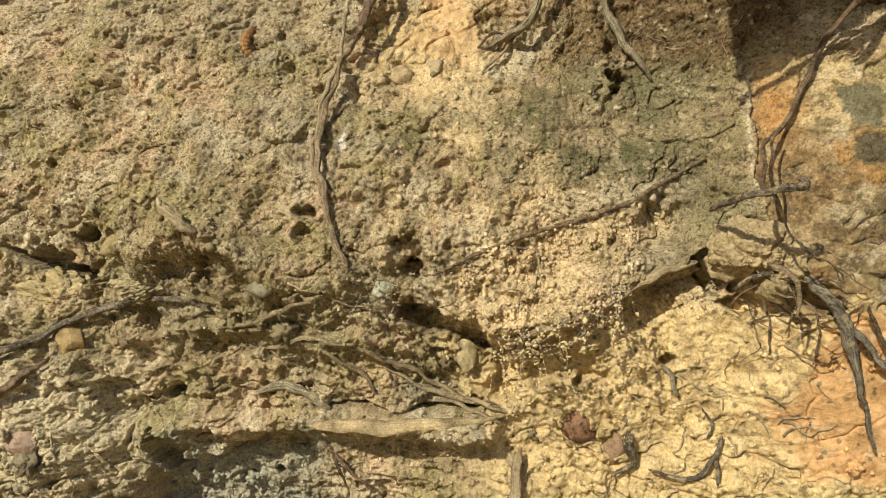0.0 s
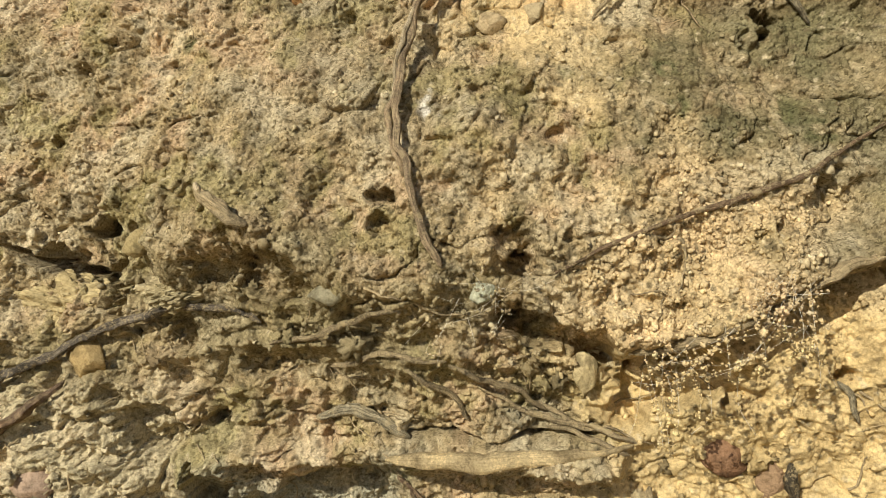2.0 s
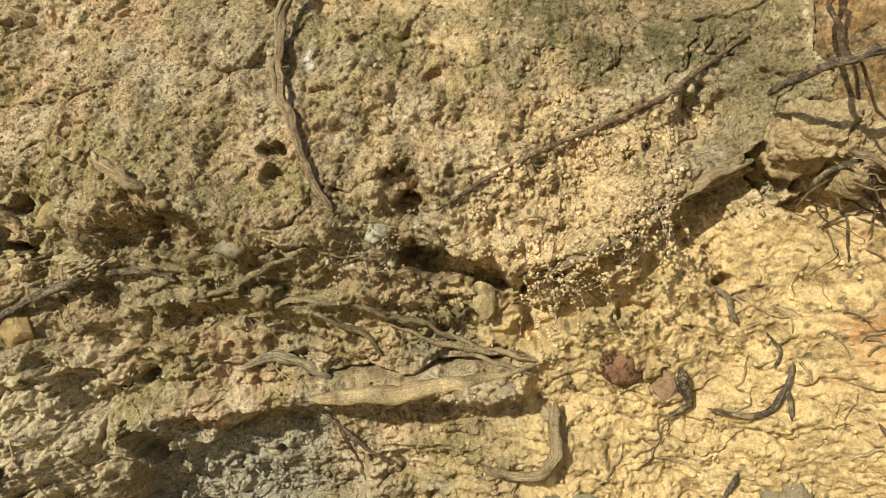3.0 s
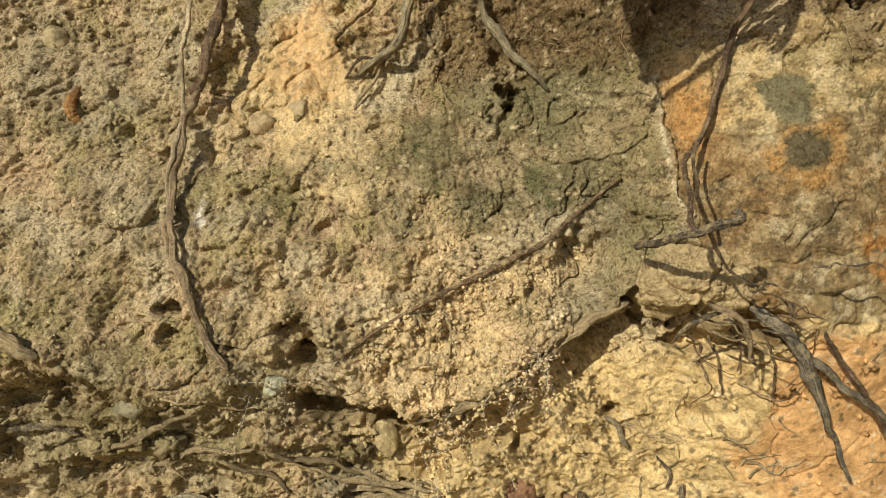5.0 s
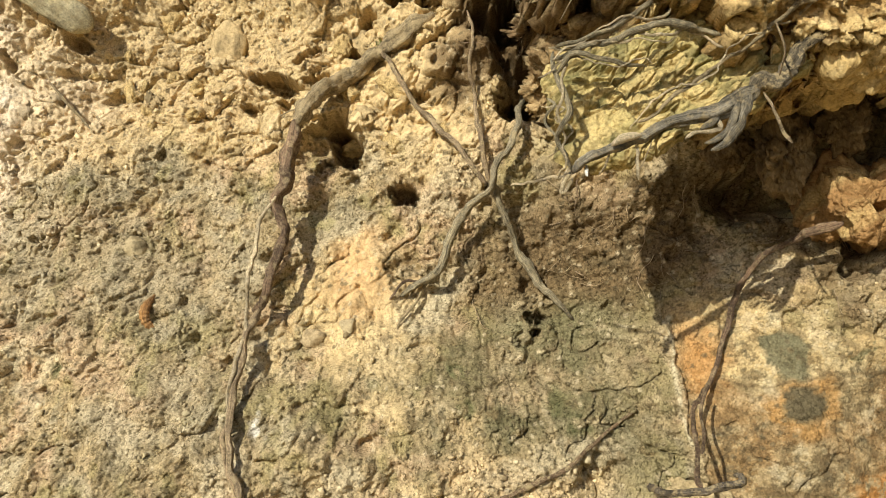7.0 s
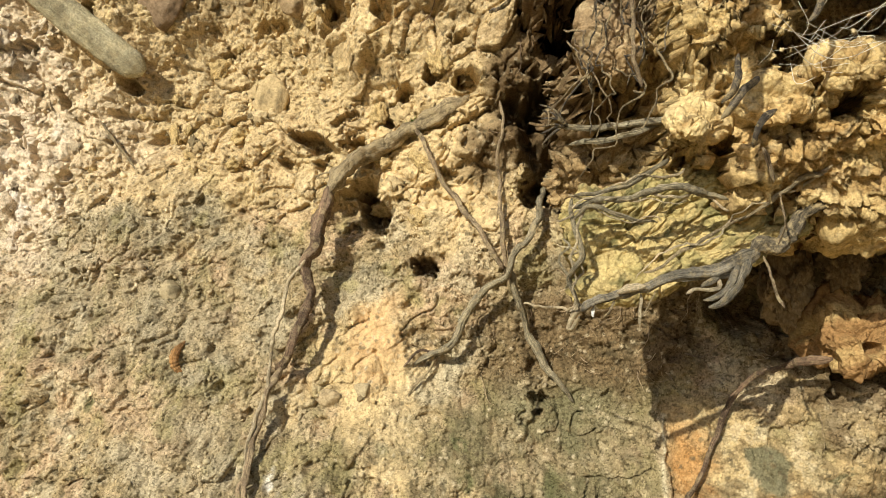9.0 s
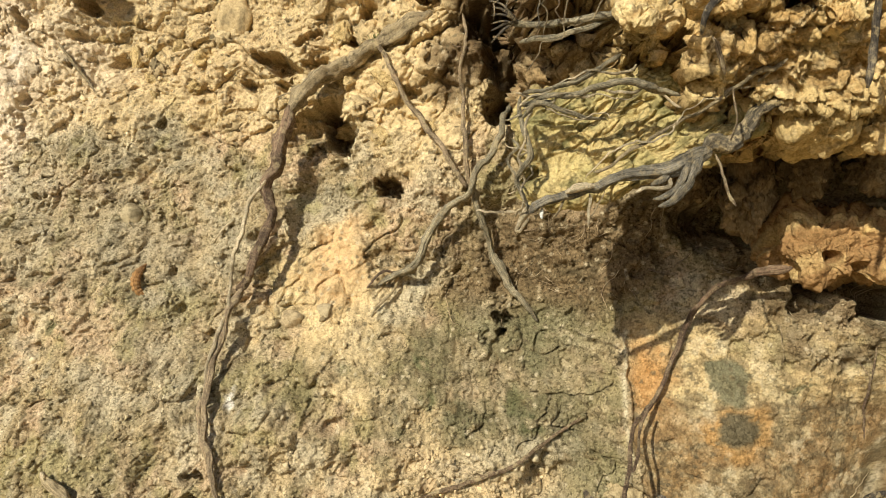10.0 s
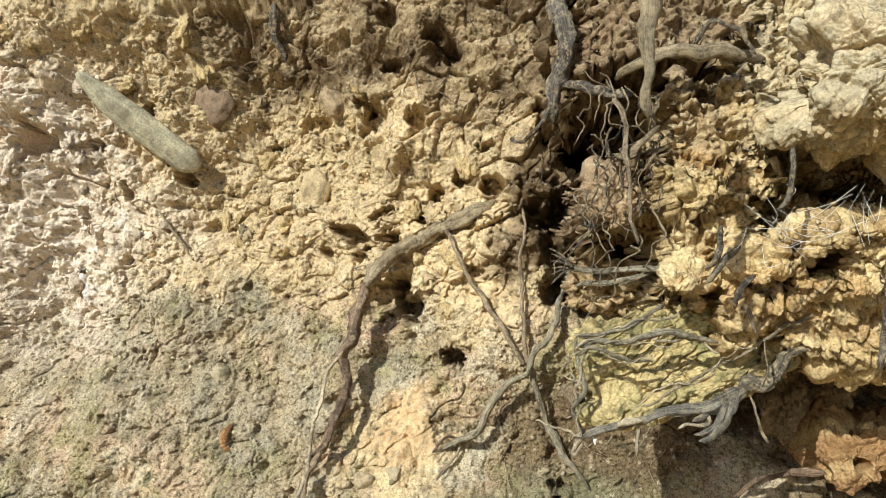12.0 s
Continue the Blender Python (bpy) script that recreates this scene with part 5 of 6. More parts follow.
for k, pts in enumerate(([(-0.034, 0.860), (-0.014, 0.851), (0.004, 0.838)], [(-0.024, 0.849), (-0.006, 0.840), (0.010, 0.834), (0.030, 0.829)], [(-0.006, 0.843), (0.014, 0.835), (0.040, 0.827)], [(-0.052, 0.858), (-0.036, 0.846), (-0.028, 0.834)], [(0.004, 0.832), (0.020, 0.828), (0.036, 0.822)], [(-0.085, 0.858), (-0.060, 0.864), (-0.036, 0.862)], [(-0.110, 0.868), (-0.088, 0.872), (-0.070, 0.880), (-0.050, 0.884)])):
    root("root", pts, (0.0012, 0.0018, 0.0012), "thin clay-coated root in layered soil", DIRTY, 0.3)
root("root", [(-0.062, 0.802), (-0.047, 0.788), (-0.035, 0.776)], (0.0016, 0.0016, 0.0008), "short dark root below the clay-covered root", BROWN, 0.8)
root("root", [(-0.057, 0.797), (-0.052, 0.783), (-0.049, 0.771)], (0.0014, 0.0012, 0.0007), "short dark root below the clay-covered root", BROWN, 0.8)
root("root", [(0.0973, 0.8200), (0.0988, 0.8126), (0.1014, 0.8026), (0.0960, 0.7980), (0.0908, 0.7950)], (0.0026, 0.0030, 0.0022, 0.0016, 0.0008), "dark frayed root stub on yellow clay", ROOTCRUST, 1.2)
root("root", [(0.131, 0.833), (0.136, 0.825), (0.133, 0.818)], (0.0008, 0.0014, 0.0008), "thin grey root on yellow clay", BARK, 1.0)
root("root", [(0.1110, 0.8532), (0.1163, 0.8463), (0.1198, 0.8382)], (0.0012, 0.0018, 0.0016), "grey flattened root sunk in yellow clay", LICHEN, 0.3)
root("root", [(0.2525, 0.985), (0.248, 0.970), (0.248, 0.955), (0.2485, 0.944)], (0.0006, 0.0008, 0.0005), "thin dark root hanging over sandstone", BROWN, 0.8)
wedge = free_root("root", [(0.1004, 0.320, 1.0465), (0.1038, 0.316, 1.0480), (0.1118, 0.314, 1.0502), (0.1187, 0.313, 1.0525), (0.1267, 0.312, 1.0547), (0.1347, 0.311, 1.0564), (0.1440, 0.311, 1.0577), (0.1532, 0.311, 1.0602), (0.1626, 0.312, 1.0642)], (0.0020, 0.0022, 0.0022, 0.0026, 0.0032, 0.0042, 0.0050), "grey weathered root along the lower edge of the overhang", GRANULAR, None, 16)
free_root("stem", [(0.1565, 0.313, 1.0620), (0.1626, 0.313, 1.0645), (0.1697, 0.313, 1.0685), (0.1768, 0.315, 1.0742), (0.1851, 0.318, 1.0815), (0.1925, 0.324, 1.0870)], (0.0040, 0.0042, 0.0036, 0.0030, 0.0020), "", ROOTCRUST, wedge, 16, 0.004)
free_root("broken_patch", [(0.1120, 0.310, 1.0514), (0.1165, 0.309, 1.0530), (0.1220, 0.309, 1.0532)], (0.0016, 0.0020, 0.0014), "", PALE, wedge, 10, 0.0004)
for pts, rr, mt, strands in (
        ([(0.0987, 0.314, 1.0859), (0.1060, 0.310, 1.0871), (0.1162, 0.309, 1.0883), (0.1231, 0.310, 1.0917), (0.1325, 0.314, 1.0975)], (0.0020, 0.0020, 0.0022), LICHEN, 1),
        ([(0.0986, 0.313, 1.0823), (0.1086, 0.308, 1.0845), (0.1164, 0.306, 1.0840), (0.1242, 0.305, 1.0863), (0.1332, 0.305, 1.0880), (0.1400, 0.306, 1.0863), (0.1515, 0.310, 1.0836)], (0.0020, 0.0022, 0.0024, 0.0030, 0.0018), LICHEN, 1),
        ([(0.0985, 0.316, 1.0784), (0.1041, 0.308, 1.0818), (0.1108, 0.307, 1.0796), (0.1185, 0.307, 1.0768), (0.1275, 0.311, 1.0750)], (0.0014, 0.0020, 0.0018, 0.0012), LICHEN, 1),
        ([(0.0996, 0.316, 1.0861), (0.0978, 0.315, 1.0793), (0.0995, 0.314, 1.0713), (0.1005, 0.314, 1.0644), (0.0964, 0.316, 1.0576), (0.0987, 0.317, 1.0519), (0.0997, 0.319, 1.0462)], (0.0020, 0.0022, 0.0018, 0.0016), LICHEN, 1),
        ([(0.1106, 0.307, 1.0843), (0.1217, 0.306, 1.0842), (0.1329, 0.306, 1.0835), (0.1385, 0.308, 1.0850)], (0.0012, 0.0010, 0.0012), PALE, 1),
        ([(0.0949, 0.322, 1.0719), (0.0972, 0.320, 1.0685), (0.0936, 0.321, 1.0638), (0.0965, 0.320, 1.0581), (0.0958, 0.322, 1.0534)], (0.0012, 0.0010, 0.0010), LICHEN, 1),
        ([(0.1219, 0.313, 1.0587), (0.1297, 0.311, 1.0609), (0.1388, 0.310, 1.0665), (0.1468, 0.309, 1.0715), (0.1560, 0.308, 1.0749), (0.1629, 0.307, 1.0799), (0.1722, 0.307, 1.0867), (0.1860, 0.309, 1.0913)], (0.0010, 0.0013, 0.0012, 0.0014, 0.0020, 0.0026), DIRTY, 1),
        ([(0.1580, 0.309, 1.0630), (0.1545, 0.308, 1.0564), (0.1510, 0.307, 1.0508), (0.1464, 0.307, 1.0470), (0.1436, 0.308, 1.0462)], (0.0056, 0.0054, 0.0036, 0.0018), GRANULAR, 0),
        ([(0.1534, 0.309, 1.0608), (0.1505, 0.308, 1.0547), (0.1476, 0.308, 1.0514), (0.1414, 0.309, 1.0492)], (0.0042, 0.0030, 0.0016), GRANULAR, 0),
        ([(0.1485, 0.311, 1.0590), (0.1455, 0.309, 1.0545), (0.1415, 0.309, 1.0520)], (0.0034, 0.0020), GRANULAR, 1),
        ([(0.1631, 0.310, 1.0630), (0.1647, 0.308, 1.0541), (0.1657, 0.308, 1.0486), (0.1681, 0.308, 1.0446)], (0.0013, 0.0010, 0.0014), TAN, 0),
        ([(0.1679, 0.306, 1.0840), (0.1667, 0.302, 1.0778), (0.1675, 0.302, 1.0723), (0.1668, 0.306, 1.0668)], (0.0007, 0.0010, 0.0006), TAN, 0),
        ([(0.0815, 0.350, 1.0480), (0.0915, 0.335, 1.0465), (0.0995, 0.324, 1.0455)], (0.0008, 0.0010, 0.0014), PALE, 0),
        ([(0.0995, 0.321, 1.0480), (0.0971, 0.320, 1.0418), (0.0965, 0.320, 1.0380)], (0.0022, 0.0016), PALE, 1),
        ([(0.1055, 0.317, 1.0470), (0.1050, 0.316, 1.0440), (0.1047, 0.316, 1.0425)], (0.0014, 0.0020), WHITE, 0),
        ([(0.1211, 0.313, 1.0510), (0.1205, 0.311, 1.0444), (0.1198, 0.311, 1.0390)], (0.0016, 0.0010), PALE, 0),
        ([(0.1260, 0.313, 1.0520), (0.1240, 0.311, 1.0470), (0.1215, 0.311, 1.0435)], (0.0008, 0.0006), DIRTY, 0),
        ([(0.1125, 0.315, 1.0480), (0.1105, 0.314, 1.0445), (0.1080, 0.315, 1.0420)], (0.0012, 0.0008), DIRTY, 0)):
    free_root("rootlet", pts, [0.58 * q for q in rr], "", mt, wedge, 10, 0.0014)
    for k in range(strands):
        g = np.random.default_rng(int(1e5 * pts[0][2]) + k)
        free_root("rootlet", [tuple(np.array(q) + g.normal(0, 0.0024, 3) * (1, 0.6, 1)) for q in pts[:len(pts) - k % 2]], [q * g.uniform(0.15, 0.42) for q in rr], "", (PALE, BROWN, DIRTY)[k], wedge, 8, 0.003)
stick = free_root("root", [(0.0960, 0.326, 1.1140), (0.1086, 0.322, 1.1117), (0.1220, 0.318, 1.1121), (0.1420, 0.306, 1.1114)], (0.0017, 0.0020, 0.0022), "grey straight root sticking out sideways, frayed tip", LICHEN, None, 10, 0.0006)
free_root("rootlet", [(0.0993, 0.324, 1.1062), (0.1107, 0.321, 1.1071), (0.1264, 0.317, 1.1101), (0.1340, 0.312, 1.1115)], (0.0012, 0.0014, 0.0010), "", LICHEN, stick)
for k in range(6):
    free_root("rootlet", [(0.0990, 0.325, 1.1135), (0.0945, 0.325 - 0.001 * k, 1.1135 + 0.0015 * (k - 2)), (0.0895, 0.325, 1.1130 + 0.003 * (k - 2))], (0.0009, 0.0004), "", BARK, stick, 6)

post = free_root("root", [(0.0950, 0.330, 1.2500), (0.0952, 0.326, 1.2263), (0.0983, 0.322, 1.2116), (0.0979, 0.322, 1.1996), (0.0941, 0.326, 1.1902), (0.0914, 0.330, 1.1759)], (0.0052, 0.0056, 0.0050, 0.0044, 0.0026), "dark upright root hanging down the bank", BARK, None, 16)
free_root("rootlet", [(0.0955, 0.334, 1.1942), (0.0887, 0.342, 1.1778), (0.0786, 0.372, 1.1757), (0.0737, 0.400, 1.1836)], (0.0016, 0.0012, 0.0009), "", BARK, post)
free_root("rootlet", [(0.0967, 0.318, 1.1883), (0.1088, 0.310, 1.1832), (0.1153, 0.306, 1.1802), (0.1230, 0.306, 1.1799)], (0.0030, 0.0030, 0.0024), "", BARK, post)
free_root("rootlet", [(0.1137, 0.300, 1.1770), (0.1171, 0.297, 1.1707), (0.1179, 0.297, 1.1577), (0.1183, 0.297, 1.1469), (0.1187, 0.298, 1.1383), (0.1204, 0.300, 1.1276), (0.1222, 0.302, 1.1212)], (0.0013, 0.0013, 0.0012, 0.0010), "", TAN, post)
free_root("rootlet", [(0.1306, 0.298, 1.1654), (0.1252, 0.298, 1.1613), (0.1186, 0.299, 1.1550), (0.1133, 0.303, 1.1558)], (0.0018, 0.0020, 0.0012), "", DIRTY, post)
for k in range(26):
    g = np.random.default_rng(600 + k)
    x0, z0 = g.uniform(0.100, 0.134), g.uniform(1.135, 1.195)
    free_root("rootlet", [(x0, 0.318 - g.uniform(0, 0.02), z0), (x0 + g.normal(0, 0.005), 0.302, z0 - g.uniform(0.006, 0.015)), (x0 + g.normal(0, 0.008), 0.304, z0 - g.uniform(0.014, 0.045))], (g.uniform(0.0003, 0.0008), 0.0005, 0.0003), "", (BARK, DIRTY, TAN)[k % 3], post, 6, 0.005)
bar = free_root("root", [(0.1150, 0.300, 1.1845), (0.1191, 0.294, 1.1859), (0.1285, 0.289, 1.1899), (0.1427, 0.287, 1.1903), (0.1568, 0.288, 1.1892), (0.1680, 0.290, 1.1870)], (0.0020, 0.0030, 0.0034, 0.0034, 0.0024), "thick level root crossing the top of the overhang", DIRTY)
free_root("rootlet", [(0.1430, 0.286, 1.1925), (0.1470, 0.280, 1.1985), (0.1545, 0.278, 1.1950), (0.1620, 0.280, 1.1855)], (0.0011, 0.0013, 0.0008), "", BARK, bar)
free_root("root", [(0.1119, 0.202, 1.2150), (0.1119, 0.200, 1.1814), (0.1115, 0.200, 1.1694), (0.1114, 0.200, 1.1589), (0.1107, 0.202, 1.1470)], (0.0042, 0.0036, 0.0030, 0.0016), "dry scaly root hanging free before the bank", DIRTY)
for pts, rr in (([(0.1673, 0.262, 1.1492), (0.1652, 0.260, 1.1418), (0.1638, 0.260, 1.1325), (0.1615, 0.262, 1.1285)], (0.0016, 0.0014, 0.0012)), ([(0.1472, 0.280, 1.1253), (0.1449, 0.276, 1.1174), (0.1417, 0.280, 1.1085)], (0.0012, 0.0014, 0.0009)), ([(0.1536, 0.282, 1.1172), (0.1456, 0.278, 1.1114), (0.1415, 0.280, 1.1056)], (0.0014, 0.0014, 0.0010)),
                ([(0.1584, 0.280, 1.1073), (0.1523, 0.278, 1.1014), (0.1521, 0.282, 1.0964)], (0.0014, 0.0016, 0.0012)), ([(0.1567, 0.290, 1.0972), (0.1590, 0.292, 1.0930), (0.1613, 0.296, 1.0869)], (0.0010, 0.0010, 0.0007)), ([(0.1975, 0.268, 1.1120), (0.1954, 0.266, 1.0929), (0.1936, 0.268, 1.0762)], (0.0012, 0.0016, 0.0014))):
    free_root("root", pts, rr, "short grey root sticking from crumbly yellow soil", BARK if rr[0] > 0.0011 else TAN)
root("root", [(-0.1668, 1.1665), (-0.1560, 1.1500), (-0.1427, 1.1321)], (0.0010, 0.0016, 0.0011), "thin dull twig lying on pale soil", DIRTY, 1.2, None, 0.2, 0.4)
root("root", [(-0.077, 1.296), (-0.078, 1.277), (-0.074, 1.262)], (0.0042, 0.0038, 0.0020), "dark root end in the humus layer", BARK, 1.2)
spar = free_root("root", [(0.2686, 0.3920, 0.9222), (0.2542, 0.3880, 0.9215), (0.2472, 0.3850, 0.9212), (0.2380, 0.3810, 0.9182), (0.2273, 0.3790, 0.9146), (0.2213, 0.3790, 0.9114), (0.2167, 0.3800, 0.9121)], (0.0016, 0.0018, 0.0020, 0.0021, 0.0021, 0.0020, 0.0014), "short grey twig with a bleached white stretch on sandstone", BARK, None, 10, 0.0)
free_root("white_tip", [(0.2382, 0.3805, 0.9184), (0.2321, 0.3790, 0.9166), (0.2269, 0.3782, 0.9147), (0.2220, 0.3780, 0.9123)], (0.0024, 0.0029, 0.0030, 0.0025), "", WHITE, spar, 10, 0.0)


# ---- peeled stick, husk ----
def peeled_stick():
    line = spline([(-0.205, 0.0, 1.2535), (-0.187, 0, 1.2360), (-0.168, 0, 1.2195), (-0.150, 0, 1.2040), (-0.138, 0, 1.1945)], 0.0012)
    line[:, 1] = np.linspace(surface(-0.205, 1.2535), surface(-0.138, 1.1945), len(line)) - 0.013
    rr = taper(len(line), 0.004, 0.0110, 0.0140, 0.0138, 0.0136, 0.0120)
    tagged(new("stick", tube("stick", line, rr, PEELED, 24, 3, 0.03, 0.5, 0.7)), "pale peeled stick lodged slantwise in the soil", "stick")


def husk():
    y = surface(-0.099, 1.021)
    line = spline([(-0.0965, y - 0.002, 1.0305), (-0.1015, y - 0.0035, 1.0245), (-0.1020, y - 0.0035, 1.0175), (-0.0965, y - 0.002, 1.0115)], 0.0005)
    L = np.linspace(0, 1, len(line))
    rr = 0.0034 * np.sin(np.pi * (0.08 + 0.88 * L)) ** 0.6 * (1 + 0.10 * np.sin(L * 60))
    tagged(new("dry_husk", tube("dry_husk", line, rr, HUSK, 12, 5, 0.08)), "small curled reddish-brown dry husk stuck to the bank", "husk")


def moss_tuft():
    """A tiny cushion of short green blades where a rootlet forks off the long root."""
    r = np.random.default_rng(5)
    n = 90
    u = r.normal(size=(n, 3)) * (0.0022, 0.0010, 0.0016)
    foot = np.array([0.0335, float(surface(np.array([0.0335]), np.array([1.1480]))[0]) - 0.0105, 1.1485]) + u
    tip = foot + r.normal(size=(n, 3)) * 0.0007 + (0, -0.0016, 0.0006)
    side = r.normal(size=(n, 3))
    side = 0.00022 * side / np.linalg.norm(side, axis=1, keepdims=True)
    V = np.stack([foot - side, foot + side, tip + 0.4 * side, tip - 0.4 * side], 1).reshape(-1, 3)
    col = np.repeat(np.array([[0.10, 0.16, 0.03]]) * r.uniform(0.6, 1.6, (n, 1)), 4, 0).astype(np.float32)
    tagged(new("moss_tuft", mesh_of("moss_tuft", V, np.arange(4 * n).reshape(-1, 4), SOIL, col, None, 0.1)), "tiny green moss cushion on the long root", "moss")


peeled_stick()
husk()
moss_tuft()


# ---- crumbs, clods and pebbles ----
def scatter(name, xs, zs, radii, seed, label, detail=1, sink=0.35, shade=1.0, ys=None):
    """Many small uneven lumps resting on the bank, as one object."""
    r = np.random.default_rng(seed)
    v, f = ball(detail)
    n, m = len(xs), len(v)
    rock = v[None] * (1 + r.normal(0, 0.34, (n, m, 1))) * r.uniform(0.65, 1.25, (n, 1, 3))
    a = r.uniform(0, 6.28, n)
    c, s = np.cos(a)[:, None], np.sin(a)[:, None]
    rock = np.stack([rock[..., 0] * c - rock[..., 2] * s, rock[..., 1], rock[..., 0] * s + rock[..., 2] * c], -1)
    y = surface(xs, zs) if ys is None else ys
    P = rock * radii[:, None, None] + np.stack([xs, y - radii * (0.6 - sink), zs], -1)[:, None]
    zone = zones(xs, zs)
    colour = pigment(xs, zs, zone) * r.uniform(0.75, 1.3, (n, 1)) * shade
    faces = (f[None] + (np.arange(n) * m)[:, None, None]).reshape(-1, 3)
    me = mesh_of(name, P.reshape(-1, 3), faces, SOIL, np.clip(np.repeat(colour, m, 0), 0.02, 0.85), None, 0.25)
    return tagged(new(name, me), label, name.replace("_", " "), kind="stuff")


def drawn(n, seed, weight):
    """n places on the bank, drawn by a weight."""
    r = np.random.default_rng(seed)
    x, z = r.uniform(-0.30, 0.26, n * 30), r.uniform(0.73, 1.30, n * 30)
    keep = r.random(n * 30) < weight(x, z)
    return x[keep][:n], z[keep][:n]


x, z = drawn(3600, 21, lambda x, z: zones(x, z)["grainy"] ** 1.2 * step(-0.2, 0.5, fbm(x, z, 0.02, 2, 22) + 0.3))
scatter("soil_crumbs", x, z, np.random.default_rng(1).gamma(4, 0.00010, len(x)) + 0.0003, 23, "pale loose soil crumbs heaped on the bank", 2, 0.2, 1.1)
x, z = drawn(5200, 31, lambda x, z: 0.12 + 0.9 * step(0.1, 0.5, fbm(x, z, 0.03, 3, 32)) * (1 - zones(x, z)["slab"]) * (1 - 0.9 * zones(x, z)["peach"]) - 0.12 * zones(x, z)["slab"])
scatter("soil_grains", x, z, np.random.default_rng(2).gamma(5, 0.00013, len(x)) + 0.0003, 33, "small soil grains stuck all over the bank", 1, 0.3, 1.05)
x, z = drawn(260, 41, lambda x, z: np.clip(zones(x, z)["upper"] + zones(x, z)["lower"] + 0.4 * zones(x, z)["yellow"], 0, 1) * step(0.0, 0.4, fbm(x, z, 0.04, 2, 42)))
scatter("soil_lumps", x, z, np.random.default_rng(3).gamma(6, 0.00038, len(x)) + 0.0008, 43, "uneven clay lumps sitting proud of the bank", 3, 0.8, 0.9)


def pebble(x, z, rx, rz, colour, label, seed, lift=0.3, name="stone", turn=0.0):
    """A worn stone set in the bank."""
    v, f = ball(4)
    P = v * (1 + 0.16 * fbm3(v, 1.1, 3, seed)[:, None] + 0.03 * fbm3(v, 0.25, 3, seed + 3)[:, None])
    r = np.random.default_rng(int(seed * 10))
    for _ in range(9):
        n = r.normal(size=3)
        n /= np.linalg.norm(n)
        P = P - n * np.clip(P @ n - r.uniform(0.62, 0.85), 0, 9)[:, None] * 0.85
    P = (P * 1.15 + 0.02 * fbm3(v, 0.3, 3, seed + 5)[:, None] * v) * np.array([rx, 0.7 * min(rx, rz), rz])
    c, s = math.cos(radians(turn)), math.sin(radians(turn))
    P = np.c_[P[:, 0] * c - P[:, 2] * s, P[:, 1], P[:, 0] * s + P[:, 2] * c]
    P += np.array([x, float(surface(np.array([x]), np.array([z]))[0]) - 0.55 * lift * min(rx, rz), z])
    col = tint(np.tile(np.array(colour, np.float32), (len(P), 1)), np.array(colour) * 0.55, step(0.1, 0.6, fbm3(P, 0.006, 3, seed)))
    return tagged(new(name, mesh_of(name, P, f, SOIL, col * 0.8, None, 0.35)), label, "stone")


pebble(-0.041, 1.236, 0.010, 0.011, (0.48, 0.35, 0.20), "rounded buff stone with a flaked pale face", 1.0, 0.1)
pebble(-0.060, 1.176, 0.010, 0.015, (0.66, 0.50, 0.27), "smooth yellow clay nodule in the bank", 2.0, 0.15)
pebble(-0.131, 1.240, 0.015, 0.014, (0.34, 0.24, 0.15), "round brown nodule in shaded soil", 3.0, -0.5)
pebble(-0.193, 0.861, 0.0085, 0.008, (0.50, 0.36, 0.17), "ochre brown pebble under the curved root", 4.0, 0.6)
for k, (px, pz, a, b, turn, label) in enumerate(((-0.207, 0.884, 2.3, 1.25, 0.1, "angular yellow clay block beside a crack"), (-0.152, 0.889, 1.5, 0.75, -0.25, "flat grey-buff clay lump lying in the bank"))):
    block = new("clay_block", clod_mesh(1020 + k, 6, (0.47, 0.375, 0.20) if k == 0 else (0.44, 0.37, 0.22), (0.54, 0.43, 0.23) if k == 0 else (0.52, 0.43, 0.26)))
    block.matrix_basis = Matrix.LocRotScale((px, float(surface(np.array([px]), np.array([pz]))[0]) + 0.004, pz), Euler((0, turn, 0)), (a, 0.9, b))
    tagged(block, label, "clay block")
pebble(-0.162, 0.911, 0.006, 0.005, (0.46, 0.36, 0.18), "small clay pebble under the stub", 7.0, 0.5)
pebble(-0.079, 0.890, 0.008, 0.004, (0.36, 0.32, 0.21), "small grey flint in layered soil", 8.0, 0.2)
pebble(0.076, 0.821, 0.009, 0.008, (0.33, 0.19, 0.11), "reddish brown stone in yellow clay", 9.0, -0.5)
pebble(0.093, 0.812, 0.006, 0.009, (0.42, 0.28, 0.17), "brown stone chip in yellow clay", 10.0, -0.4)
pebble(-0.020, 0.890, 0.0045, 0.0040, (0.52, 0.52, 0.38), "pale greenish pebble caught in cobweb", 11.0, 1.2)
pebble(0.019, 0.856, 0.0050, 0.0070, (0.62, 0.50, 0.28), "pale clay knob hanging off a ledge", 12.0, 1.2)
pebble(-0.218, 0.806, 0.010, 0.008, (0.50, 0.36, 0.26), "pinkish stone chip in grey soil", 13.0, 0.4)
pebble(0.003, 1.003, 0.0042, 0.0040, (0.56, 0.45, 0.27), "tiny round clay pebble in fresh soil", 14.0, 0.4)
pebble(-0.016, 0.999, 0.006, 0.0045, (0.56, 0.43, 0.25), "small clay lump beside the root", 15.0, 0.5)
pebble(0.047, 0.757, 0.013, 0.007, (0.30, 0.27, 0.16), "grey-green stone below a root end", 16.0, 0.5, turn=8)
pebble(0.060, 0.742, 0.0035, 0.003, (0.45, 0.35, 0.36), "tiny violet-grey pebble in pale clay", 17.0, 0.6)
pebble(0.140, 0.760, 0.010, 0.014, (0.36, 0.30, 0.19), "grey slab of stone in yellow clay", 18.0, -0.6)
